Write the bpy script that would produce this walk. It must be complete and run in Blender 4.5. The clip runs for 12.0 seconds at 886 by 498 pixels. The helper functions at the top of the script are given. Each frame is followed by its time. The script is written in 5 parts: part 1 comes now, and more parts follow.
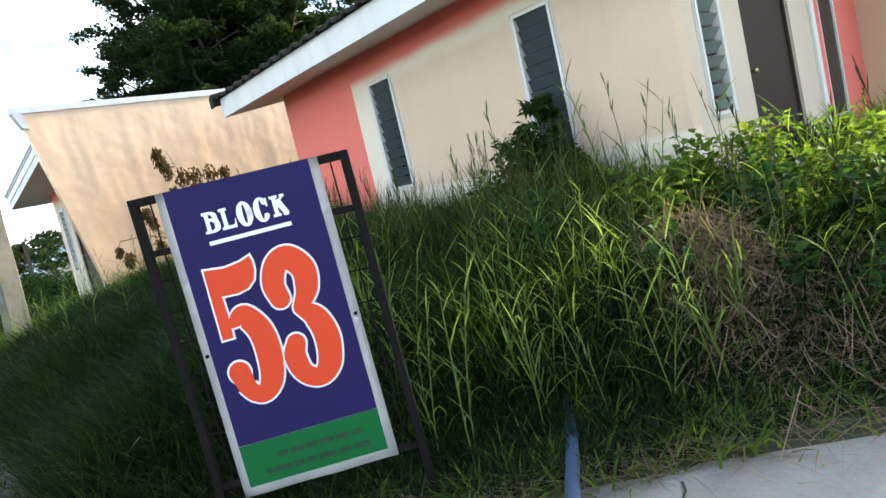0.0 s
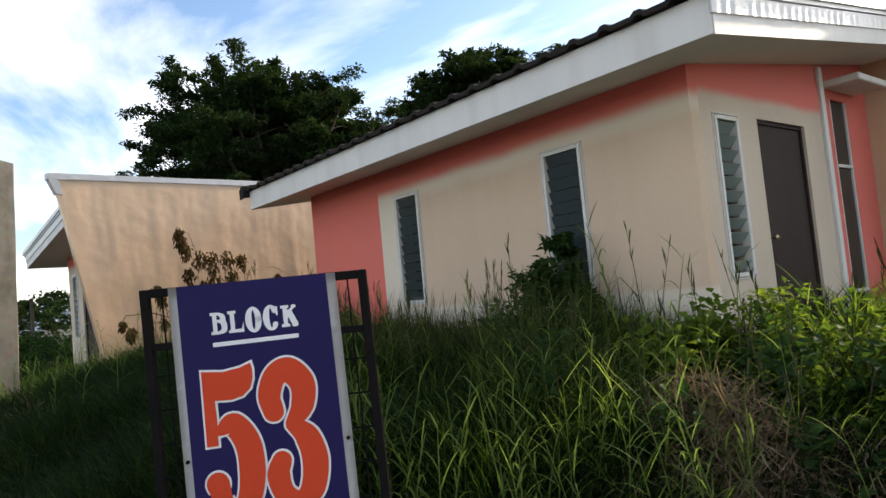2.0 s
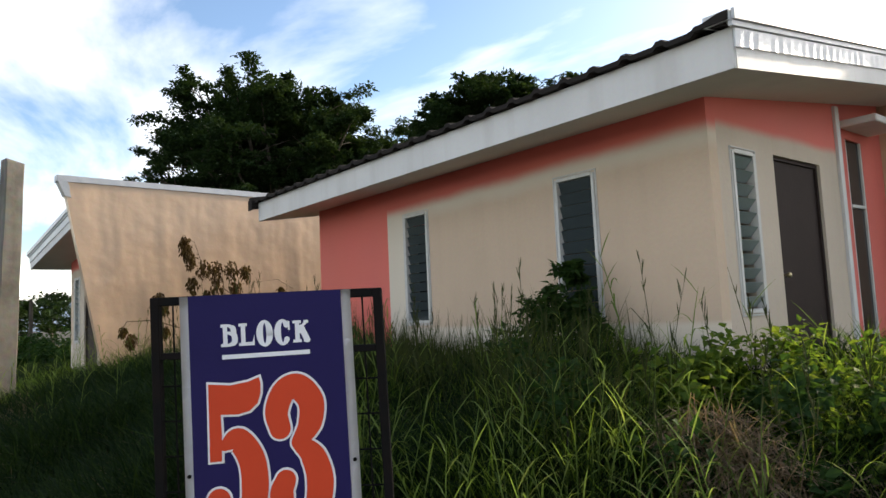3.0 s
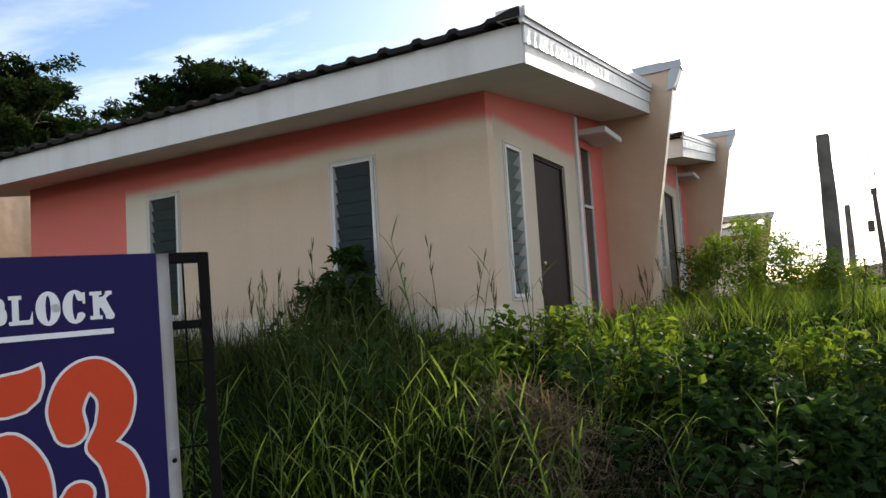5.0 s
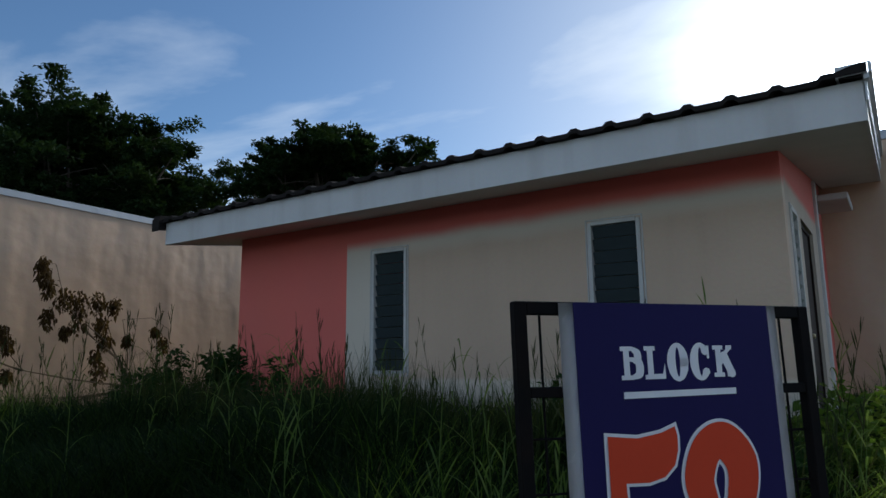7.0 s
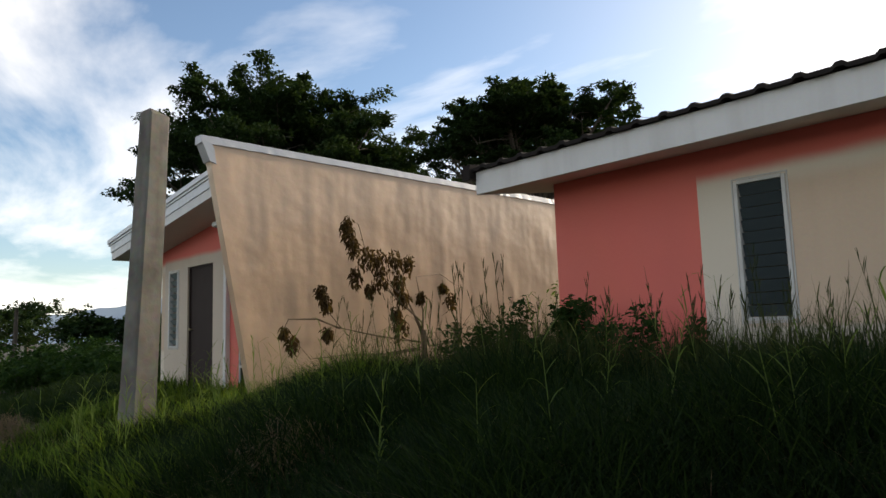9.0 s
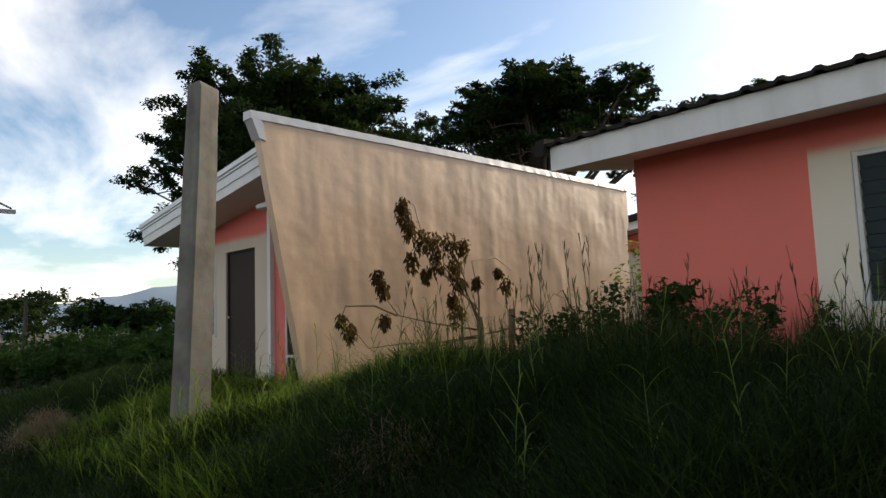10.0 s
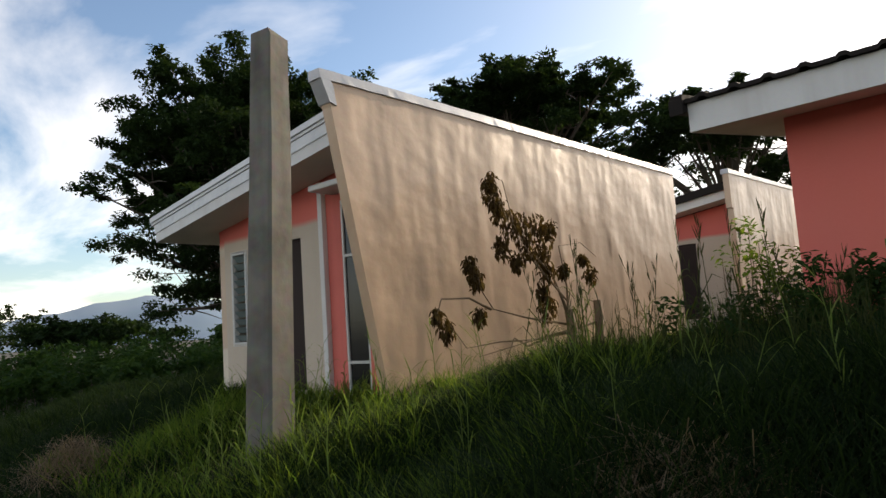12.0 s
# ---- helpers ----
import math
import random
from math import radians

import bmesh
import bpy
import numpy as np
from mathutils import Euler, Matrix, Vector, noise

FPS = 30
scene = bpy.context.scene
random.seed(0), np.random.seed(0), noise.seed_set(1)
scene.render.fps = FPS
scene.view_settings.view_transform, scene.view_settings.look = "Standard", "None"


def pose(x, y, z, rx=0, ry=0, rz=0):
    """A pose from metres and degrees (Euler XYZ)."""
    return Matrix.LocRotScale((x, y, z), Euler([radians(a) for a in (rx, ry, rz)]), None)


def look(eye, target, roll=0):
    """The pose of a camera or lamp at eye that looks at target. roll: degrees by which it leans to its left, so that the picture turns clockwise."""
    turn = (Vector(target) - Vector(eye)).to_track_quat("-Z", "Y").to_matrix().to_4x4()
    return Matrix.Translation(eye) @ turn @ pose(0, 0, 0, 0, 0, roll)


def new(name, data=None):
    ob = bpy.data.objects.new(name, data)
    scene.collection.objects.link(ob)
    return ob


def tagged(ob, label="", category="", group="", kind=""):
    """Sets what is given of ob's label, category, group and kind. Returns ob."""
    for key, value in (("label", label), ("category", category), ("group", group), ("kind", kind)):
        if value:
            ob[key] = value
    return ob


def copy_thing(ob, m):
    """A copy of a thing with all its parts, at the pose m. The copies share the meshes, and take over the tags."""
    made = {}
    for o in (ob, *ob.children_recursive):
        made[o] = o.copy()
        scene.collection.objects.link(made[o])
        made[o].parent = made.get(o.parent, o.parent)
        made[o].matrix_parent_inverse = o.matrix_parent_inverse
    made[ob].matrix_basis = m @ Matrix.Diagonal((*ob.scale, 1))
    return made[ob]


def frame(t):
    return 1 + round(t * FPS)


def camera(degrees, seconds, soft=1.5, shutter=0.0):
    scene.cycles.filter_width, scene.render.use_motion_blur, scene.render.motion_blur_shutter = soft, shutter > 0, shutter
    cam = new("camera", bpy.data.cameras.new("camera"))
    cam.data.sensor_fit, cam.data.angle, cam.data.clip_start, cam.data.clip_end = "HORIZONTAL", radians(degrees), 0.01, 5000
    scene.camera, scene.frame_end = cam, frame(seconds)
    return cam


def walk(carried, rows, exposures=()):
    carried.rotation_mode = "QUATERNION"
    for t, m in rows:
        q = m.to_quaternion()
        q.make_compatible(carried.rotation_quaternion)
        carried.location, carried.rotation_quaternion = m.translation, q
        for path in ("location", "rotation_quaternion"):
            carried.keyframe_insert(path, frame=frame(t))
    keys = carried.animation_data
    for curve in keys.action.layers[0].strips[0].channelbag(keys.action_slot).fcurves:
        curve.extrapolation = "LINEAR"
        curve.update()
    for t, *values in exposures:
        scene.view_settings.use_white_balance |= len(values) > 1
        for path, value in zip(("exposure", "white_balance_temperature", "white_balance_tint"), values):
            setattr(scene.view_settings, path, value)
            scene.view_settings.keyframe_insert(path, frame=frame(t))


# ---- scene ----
cam = camera(66.2, 12.0)
PATH = [
    (0, (3.056, -5.23, 1.701), (1.488, -4.005, 1.496), -13.2),
    (0.5, (3.051, -5.249, 1.759), (1.408, -4.137, 1.504), -20.8),
    (1, (3.057, -5.252, 1.756), (1.353, -4.205, 1.702), -13.5),
    (1.5, (3.032, -5.214, 1.787), (1.341, -4.15, 1.868), -4.2),
    (2, (3.025, -5.21, 1.786), (1.468, -3.961, 1.911), -5.4),
    (2.5, (2.993, -5.307, 1.778), (1.304, -4.25, 1.948), -4.3),
    (3, (2.944, -5.236, 1.797), (1.389, -3.991, 1.983), -2.6),
    (5, (2.373, -5.367, 1.691), (1.431, -3.609, 1.841), -3.5),
    (5.5, (2.138, -5.423, 1.71), (1.628, -3.51, 1.993), -2.7),
    (6, (1.756, -5.632, 1.729), (1.176, -3.754, 2.097), -2.6),
    (6.5, (1.257, -5.891, 1.741), (0.409, -4.125, 2.142), -1.4),
    (7, (0.725, -6.102, 1.73), (-0.377, -4.469, 2.076), -0.5),
    (7.5, (0.188, -6.329, 1.714), (-1.278, -4.994, 1.981), -1.1),
    (9.5, (-1.745, -6.942, 1.666), (-3.232, -5.622, 1.887), -1.9),
    (10, (-2.267, -7.068, 1.694), (-3.757, -5.75, 1.896), -2.0),
    (10.5, (-2.829, -7.176, 1.73), (-4.299, -5.839, 1.96), -2.0),
    (11, (-3.382, -7.272, 1.681), (-4.841, -5.916, 1.857), -3.6),
    (11.5, (-3.924, -7.382, 1.634), (-5.343, -5.982, 1.797), -4.3),
    (12, (-4.508, -7.452, 1.64), (-5.899, -6.03, 1.853), -3.9),
]
EXPOSURES = [(0, 1.75, 6350, 6), (0.5, 1.75, 6350, 6), (1, 1.2, 6550, 9), (1.5, 0.75, 6750, 12), (3, 0.65, 6850, 12), (4.8, 0.75, 6750, 12), (5.1, 0.1, 6700, 12), (5.5, -2.0, 6200, 10), (6, -3.05, 5600, 7), (6.5, -2.75, 5000, 5), (7, -0.72, 5500, 7), (7.5, -0.15, 6700, 10), (9.5, 0.2, 7000, 12), (12, 0.2, 7100, 13)]
walk(cam, [(t, look(eye, target, roll)) for t, eye, target, roll in PATH], EXPOSURES)
# ==== world, sun, exposure
SUN_AZ, SUN_EL = radians(3.0), radians(19.5)
SUN_DIR = Vector((math.sin(SUN_AZ) * math.cos(SUN_EL), math.cos(SUN_AZ) * math.cos(SUN_EL), math.sin(SUN_EL)))


def links(nt, *pairs):
    for a, b in pairs:
        nt.links.new(a, b)


def make_world():
    w = bpy.data.worlds.new("evening_sky")
    scene.world = w
    w.use_nodes = True
    nt = w.node_tree
    nd = nt.nodes
    nd.clear()
    out = nd.new("ShaderNodeOutputWorld")
    bg = nd.new("ShaderNodeBackground")
    bg.inputs["Strength"].default_value = 0.10
    sky = nd.new("ShaderNodeTexSky")
    sky.sky_type = "NISHITA"
    sky.sun_disc = False
    sky.sun_elevation = SUN_EL
    sky.sun_rotation = SUN_AZ
    sky.dust_density = 0.5
    sky.ozone_density = 2.5
    co = nd.new("ShaderNodeTexCoord")
    # clouds lie on a flat layer: direction divided by its height
    sep = nd.new("ShaderNodeSeparateXYZ")
    hmax = nd.new("ShaderNodeMath"); hmax.operation = "MAXIMUM"; hmax.inputs[1].default_value = 0.0
    hadd = nd.new("ShaderNodeMath"); hadd.operation = "ADD"; hadd.inputs[1].default_value = 0.12
    dx = nd.new("ShaderNodeMath"); dx.operation = "DIVIDE"
    dy = nd.new("ShaderNodeMath"); dy.operation = "DIVIDE"
    com = nd.new("ShaderNodeCombineXYZ")
    n1 = nd.new("ShaderNodeTexNoise"); n1.inputs["Scale"].default_value = 0.55; n1.inputs["Detail"].default_value = 8; n1.inputs["Roughness"].default_value = 0.55; n1.inputs["Distortion"].default_value = 0.4
    mp = nd.new("ShaderNodeMapping"); mp.inputs["Location"].default_value = (3.1, 1.7, 0); mp.inputs["Scale"].default_value = (0.8, 1.5, 1); mp.inputs["Rotation"].default_value = (0, 0, 0.5)
    ramp = nd.new("ShaderNodeValToRGB")
    ramp.color_ramp.elements[0].position, ramp.color_ramp.elements[1].position = 0.44, 0.66
    # brightness of the cloud grows towards the sun
    dot = nd.new("ShaderNodeVectorMath"); dot.operation = "DOT_PRODUCT"; dot.inputs[1].default_value = SUN_DIR
    dmax = nd.new("ShaderNodeMath"); dmax.operation = "MAXIMUM"; dmax.inputs[1].default_value = 0.0
    pw = nd.new("ShaderNodeMath"); pw.operation = "POWER"; pw.inputs[1].default_value = 80.0
    ml = nd.new("ShaderNodeMath"); ml.operation = "MULTIPLY_ADD"; ml.inputs[1].default_value = 130.0; ml.inputs[2].default_value = CLOUD
    col = nd.new("ShaderNodeVectorMath"); col.operation = "SCALE"; col.inputs[0].default_value = (1.0, 0.99, 0.97)
    mix = nd.new("ShaderNodeMix"); mix.data_type = "RGBA"
    veil = nd.new("ShaderNodeMath"); veil.operation = "MULTIPLY_ADD"; veil.inputs[1].default_value = 0.8; veil.use_clamp = True
    gain = nd.new("ShaderNodeVectorMath"); gain.operation = "SCALE"; gain.inputs["Scale"].default_value = 1.75
    pw2 = nd.new("ShaderNodeMath"); pw2.operation = "POWER"; pw2.inputs[1].default_value = 11.0
    links(nt, (co.outputs["Generated"], sep.inputs[0]), (sep.outputs["Z"], hmax.inputs[0]), (hmax.outputs[0], hadd.inputs[0]),
          (sep.outputs["X"], dx.inputs[0]), (hadd.outputs[0], dx.inputs[1]), (sep.outputs["Y"], dy.inputs[0]), (hadd.outputs[0], dy.inputs[1]),
          (dx.outputs[0], com.inputs[0]), (dy.outputs[0], com.inputs[1]), (com.outputs[0], mp.inputs["Vector"]), (mp.outputs[0], n1.inputs["Vector"]),
          (n1.outputs["Fac"], ramp.inputs["Fac"]), (co.outputs["Generated"], dot.inputs[0]), (dot.outputs["Value"], dmax.inputs[0]),
          (dmax.outputs[0], pw.inputs[0]), (pw.outputs[0], ml.inputs[0]), (ml.outputs[0], col.inputs["Scale"]),
          (dmax.outputs[0], pw2.inputs[0]), (pw2.outputs[0], veil.inputs[0]), (ramp.outputs["Color"], veil.inputs[2]),
          (veil.outputs[0], mix.inputs["Factor"]), (sky.outputs[0], gain.inputs[0]), (gain.outputs[0], mix.inputs["A"]), (col.outputs[0], mix.inputs["B"]),
          (mix.outputs["Result"], bg.inputs["Color"]), (bg.outputs[0], out.inputs["Surface"]))


CLOUD = 15.0
make_world()
sun = new("sun", bpy.data.lights.new("sun", "SUN"))
sun.matrix_basis = look(SUN_DIR * 60, (0, 0, 0))
sun.data.energy, sun.data.angle, sun.data.color = 5.0, radians(1.5), (1.0, 0.88, 0.70)


# ==== materials
def material(name, color, rough=0.8, metal=0.0, vary=0.15, scale=3.0, grain=60.0, bump=0.15, spec=0.4, tint=None, streak=0.0):
    """Paint, metal, soil: colour that varies at two scales, and a fine relief."""
    m = bpy.data.materials.new(name)
    m.use_nodes = True
    nt = m.node_tree
    b = nt.nodes["Principled BSDF"]
    co = nt.nodes.new("ShaderNodeTexCoord")
    big = nt.nodes.new("ShaderNodeTexNoise"); big.inputs["Scale"].default_value = scale; big.inputs["Detail"].default_value = 6
    fine = nt.nodes.new("ShaderNodeTexNoise"); fine.inputs["Scale"].default_value = grain; fine.inputs["Detail"].default_value = 4
    mix1 = nt.nodes.new("ShaderNodeMix"); mix1.data_type = "RGBA"
    mix2 = nt.nodes.new("ShaderNodeMix"); mix2.data_type = "RGBA"; mix2.blend_type = "MULTIPLY"; mix2.inputs["Factor"].default_value = vary
    other = tint or [c * 0.72 for c in color]
    mix1.inputs["A"].default_value, mix1.inputs["B"].default_value = (*color, 1), (*other, 1)
    rmp = nt.nodes.new("ShaderNodeMapRange"); rmp.inputs["From Min"].default_value, rmp.inputs["From Max"].default_value = 0.38, 0.75
    rmp.inputs["To Max"].default_value = min(1.0, vary * 3)
    bp = nt.nodes.new("ShaderNodeBump"); bp.inputs["Strength"].default_value = bump; bp.inputs["Distance"].default_value = 0.02
    links(nt, (co.outputs["Object"], big.inputs["Vector"]), (co.outputs["Object"], fine.inputs["Vector"]), (big.outputs["Fac"], rmp.inputs["Value"]),
          (rmp.outputs["Result"], mix1.inputs["Factor"]), (mix1.outputs["Result"], mix2.inputs["A"]), (fine.outputs["Color"], mix2.inputs["B"]),
          (mix2.outputs["Result"], b.inputs["Base Color"]), (fine.outputs["Fac"], bp.inputs["Height"]), (bp.outputs[0], b.inputs["Normal"]))
    if streak:
        mp = nt.nodes.new("ShaderNodeMapping"); mp.inputs["Scale"].default_value = (2.5, 2.5, 0.18)
        st = nt.nodes.new("ShaderNodeTexNoise"); st.inputs["Scale"].default_value = 1.6; st.inputs["Detail"].default_value = 5
        sr = nt.nodes.new("ShaderNodeMapRange"); sr.inputs["From Min"].default_value, sr.inputs["From Max"].default_value = 0.5, 0.75; sr.inputs["To Max"].default_value = streak
        mix3 = nt.nodes.new("ShaderNodeMix"); mix3.data_type = "RGBA"; mix3.blend_type = "MULTIPLY"; mix3.inputs["B"].default_value = (0.55, 0.5, 0.44, 1)
        links(nt, (co.outputs["Object"], mp.inputs["Vector"]), (mp.outputs[0], st.inputs["Vector"]), (st.outputs["Fac"], sr.inputs["Value"]),
              (sr.outputs["Result"], mix3.inputs["Factor"]), (mix2.outputs["Result"], mix3.inputs["A"]), (mix3.outputs["Result"], b.inputs["Base Color"]))
    b.inputs["Roughness"].default_value, b.inputs["Metallic"].default_value = rough, metal
    b.inputs["Specular IOR Level"].default_value = spec
    return m


def leaf_material(name, color, other, through_light=0.5, rough=0.7):
    """Thin leaves: each differs a little, and light comes through."""
    m = bpy.data.materials.new(name)
    m.use_nodes = True
    nt = m.node_tree
    b = nt.nodes["Principled BSDF"]
    geo = nt.nodes.new("ShaderNodeNewGeometry")
    mix = nt.nodes.new("ShaderNodeMix"); mix.data_type = "RGBA"
    mix.inputs["A"].default_value, mix.inputs["B"].default_value = (*color, 1), (*other, 1)
    tr = nt.nodes.new("ShaderNodeBsdfTranslucent")
    gain = nt.nodes.new("ShaderNodeMix"); gain.data_type = "RGBA"; gain.blend_type = "MULTIPLY"; gain.inputs["Factor"].default_value = 1.0
    gain.inputs["B"].default_value = (1.9, 1.85, 0.9, 1)
    add = nt.nodes.new("ShaderNodeMixShader"); add.inputs[0].default_value = through_light
    sq = nt.nodes.new("ShaderNodeMath"); sq.operation = "POWER"; sq.inputs[1].default_value = 2.2
    links(nt, (geo.outputs["Random Per Island"], sq.inputs[0]), (sq.outputs[0], mix.inputs["Factor"]), (mix.outputs["Result"], b.inputs["Base Color"]), (mix.outputs["Result"], gain.inputs["A"]),
          (gain.outputs["Result"], tr.inputs["Color"]), (b.outputs[0], add.inputs[1]), (tr.outputs[0], add.inputs[2]), (add.outputs[0], nt.nodes["Material Output"].inputs["Surface"]))
    b.inputs["Roughness"].default_value = rough
    b.inputs["Specular IOR Level"].default_value = 0.08
    return m


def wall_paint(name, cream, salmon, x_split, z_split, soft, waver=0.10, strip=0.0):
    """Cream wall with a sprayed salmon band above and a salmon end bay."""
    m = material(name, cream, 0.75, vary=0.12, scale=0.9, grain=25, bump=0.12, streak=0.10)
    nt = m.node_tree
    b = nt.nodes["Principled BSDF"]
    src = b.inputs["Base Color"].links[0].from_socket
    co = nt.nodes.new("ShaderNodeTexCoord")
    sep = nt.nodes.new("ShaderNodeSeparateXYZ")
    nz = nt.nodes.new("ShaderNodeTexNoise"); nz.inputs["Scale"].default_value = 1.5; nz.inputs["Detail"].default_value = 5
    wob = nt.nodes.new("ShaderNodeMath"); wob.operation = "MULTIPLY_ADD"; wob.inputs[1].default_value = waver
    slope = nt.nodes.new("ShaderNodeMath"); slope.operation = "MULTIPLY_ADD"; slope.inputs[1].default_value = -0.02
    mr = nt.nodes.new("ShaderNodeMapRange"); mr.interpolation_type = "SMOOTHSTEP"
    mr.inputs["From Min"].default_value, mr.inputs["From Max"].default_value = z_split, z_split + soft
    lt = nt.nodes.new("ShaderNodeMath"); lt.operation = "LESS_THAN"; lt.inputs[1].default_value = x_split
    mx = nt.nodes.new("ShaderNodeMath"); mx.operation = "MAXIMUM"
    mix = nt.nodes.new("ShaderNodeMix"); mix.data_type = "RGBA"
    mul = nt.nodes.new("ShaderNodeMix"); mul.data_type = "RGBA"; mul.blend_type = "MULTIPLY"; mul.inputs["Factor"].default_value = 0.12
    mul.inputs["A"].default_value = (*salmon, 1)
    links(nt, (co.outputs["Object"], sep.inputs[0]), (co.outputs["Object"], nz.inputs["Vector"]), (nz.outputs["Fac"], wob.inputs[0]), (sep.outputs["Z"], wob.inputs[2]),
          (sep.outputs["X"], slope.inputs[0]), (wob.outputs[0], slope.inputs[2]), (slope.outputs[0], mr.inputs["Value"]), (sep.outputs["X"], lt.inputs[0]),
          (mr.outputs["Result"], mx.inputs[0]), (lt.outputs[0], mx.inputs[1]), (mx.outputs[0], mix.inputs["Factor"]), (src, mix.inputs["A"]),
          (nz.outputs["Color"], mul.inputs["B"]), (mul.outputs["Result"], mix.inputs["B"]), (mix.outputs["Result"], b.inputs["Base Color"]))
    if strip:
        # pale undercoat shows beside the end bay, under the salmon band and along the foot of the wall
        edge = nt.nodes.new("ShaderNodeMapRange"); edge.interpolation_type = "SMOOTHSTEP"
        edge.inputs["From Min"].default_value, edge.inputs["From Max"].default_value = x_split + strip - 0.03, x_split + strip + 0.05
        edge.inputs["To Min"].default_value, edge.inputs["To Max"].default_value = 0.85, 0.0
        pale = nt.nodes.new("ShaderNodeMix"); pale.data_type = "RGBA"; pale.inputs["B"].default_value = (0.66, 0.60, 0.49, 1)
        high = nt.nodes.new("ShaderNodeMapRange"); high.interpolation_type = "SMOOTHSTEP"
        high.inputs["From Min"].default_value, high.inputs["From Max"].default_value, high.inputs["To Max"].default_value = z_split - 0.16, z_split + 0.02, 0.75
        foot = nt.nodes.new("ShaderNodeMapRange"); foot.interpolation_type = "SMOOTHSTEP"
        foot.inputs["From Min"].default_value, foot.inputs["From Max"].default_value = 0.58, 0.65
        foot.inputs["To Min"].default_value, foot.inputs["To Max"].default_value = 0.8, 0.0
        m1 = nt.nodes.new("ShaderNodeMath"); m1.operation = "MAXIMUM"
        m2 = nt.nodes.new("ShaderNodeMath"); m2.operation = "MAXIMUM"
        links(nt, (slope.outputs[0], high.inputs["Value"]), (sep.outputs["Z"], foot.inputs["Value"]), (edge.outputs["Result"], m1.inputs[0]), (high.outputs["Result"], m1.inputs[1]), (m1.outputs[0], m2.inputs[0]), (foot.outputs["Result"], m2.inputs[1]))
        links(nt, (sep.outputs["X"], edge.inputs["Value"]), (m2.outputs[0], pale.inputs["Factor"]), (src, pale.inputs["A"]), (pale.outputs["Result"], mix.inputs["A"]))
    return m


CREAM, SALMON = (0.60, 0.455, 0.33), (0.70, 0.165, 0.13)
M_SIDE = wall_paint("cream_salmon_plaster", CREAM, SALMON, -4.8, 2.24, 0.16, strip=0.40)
M_FRONT = wall_paint("cream_front_plaster", (0.56, 0.47, 0.37), SALMON, -99, 2.28, 0.12, 0.06)
M_PINK = material("salmon_plaster", SALMON, 0.75, vary=0.12, scale=1.5, grain=25, bump=0.1, streak=0.2)
M_FIRE = material("firewall_plaster", (0.56, 0.39, 0.262), 0.30, vary=0.12, scale=0.9, grain=14, bump=0.10, streak=0.12, spec=0.5)


def uneven_plaster(m):
    """Trowel waves that run down the wall."""
    nt = m.node_tree
    b = nt.nodes["Principled BSDF"]
    old = b.inputs["Normal"].links[0].from_node
    co = nt.nodes.new("ShaderNodeTexCoord")
    mp = nt.nodes.new("ShaderNodeMapping"); mp.inputs["Scale"].default_value = (1.0, 1.0, 0.22)
    n1 = nt.nodes.new("ShaderNodeTexNoise"); n1.inputs["Scale"].default_value = 1.7; n1.inputs["Detail"].default_value = 2
    n2 = nt.nodes.new("ShaderNodeTexNoise"); n2.inputs["Scale"].default_value = 1.5; n2.inputs["Detail"].default_value = 2
    ad = nt.nodes.new("ShaderNodeMath"); ad.operation = "ADD"
    bp = nt.nodes.new("ShaderNodeBump"); bp.inputs["Strength"].default_value = 0.65; bp.inputs["Distance"].default_value = 0.055
    links(nt, (co.outputs["Object"], mp.inputs["Vector"]), (mp.outputs[0], n1.inputs["Vector"]), (co.outputs["Object"], n2.inputs["Vector"]), (n1.outputs["Fac"], ad.inputs[0]),
          (n2.outputs["Fac"], ad.inputs[1]), (ad.outputs[0], bp.inputs["Height"]), (bp.outputs[0], old.inputs["Normal"]))


uneven_plaster(M_FIRE)
M_WHITE = material("white_painted_trim", (0.66, 0.65, 0.63), 0.55, vary=0.1, scale=1.5, grain=30, bump=0.06, streak=0.3)
M_SOFFIT = material("soffit_board", (0.68, 0.66, 0.60), 0.8, vary=0.1, scale=2, grain=30, bump=0.05)
M_FLASH = material("galvanised_flashing", (0.42, 0.43, 0.45), 0.38, 0.25, vary=0.12, scale=4, grain=30, bump=0.15)
M_SHEET = material("pale_painted_sheet", (0.62, 0.63, 0.64), 0.35, vary=0.1, scale=3, grain=30, bump=0.05, spec=0.5)
M_ROOF = material("dark_metal_roof", (0.024, 0.020, 0.018), 0.8, 0.0, spec=0.12, vary=0.2, scale=2, grain=40, bump=0.1)
M_DOOR = material("dark_brown_door", (0.035, 0.023, 0.020), 0.65, spec=0.15, vary=0.2, scale=4, grain=40, bump=0.08)
M_FRAME = material("white_window_frame", (0.58, 0.57, 0.54), 0.5, vary=0.12, scale=8, grain=50, bump=0.04)
M_BLADE = material("grey_louver_glass", (0.045, 0.058, 0.062), 0.2, vary=0.12, scale=5, grain=20, bump=0.03, spec=0.6)
# front louvers: the eastern sky's reflection is painted in as a paler glass colour
M_BLADE_SKYLIT = material("sky_reflection_louver_glass", (0.20, 0.25, 0.24), 0.3, vary=0.12, scale=5, grain=20, bump=0.03, spec=0.5)
M_PANE = material("dark_window_glass", (0.012, 0.013, 0.014), 0.15, vary=0.1, bump=0.0, spec=0.35)
M_INSIDE = material("bare_inner_plaster", (0.30, 0.28, 0.25), 0.9, vary=0.1, scale=2, grain=20)
M_KNOB = material("brass_knob", (0.5, 0.42, 0.25), 0.3, 0.9, vary=0.05)
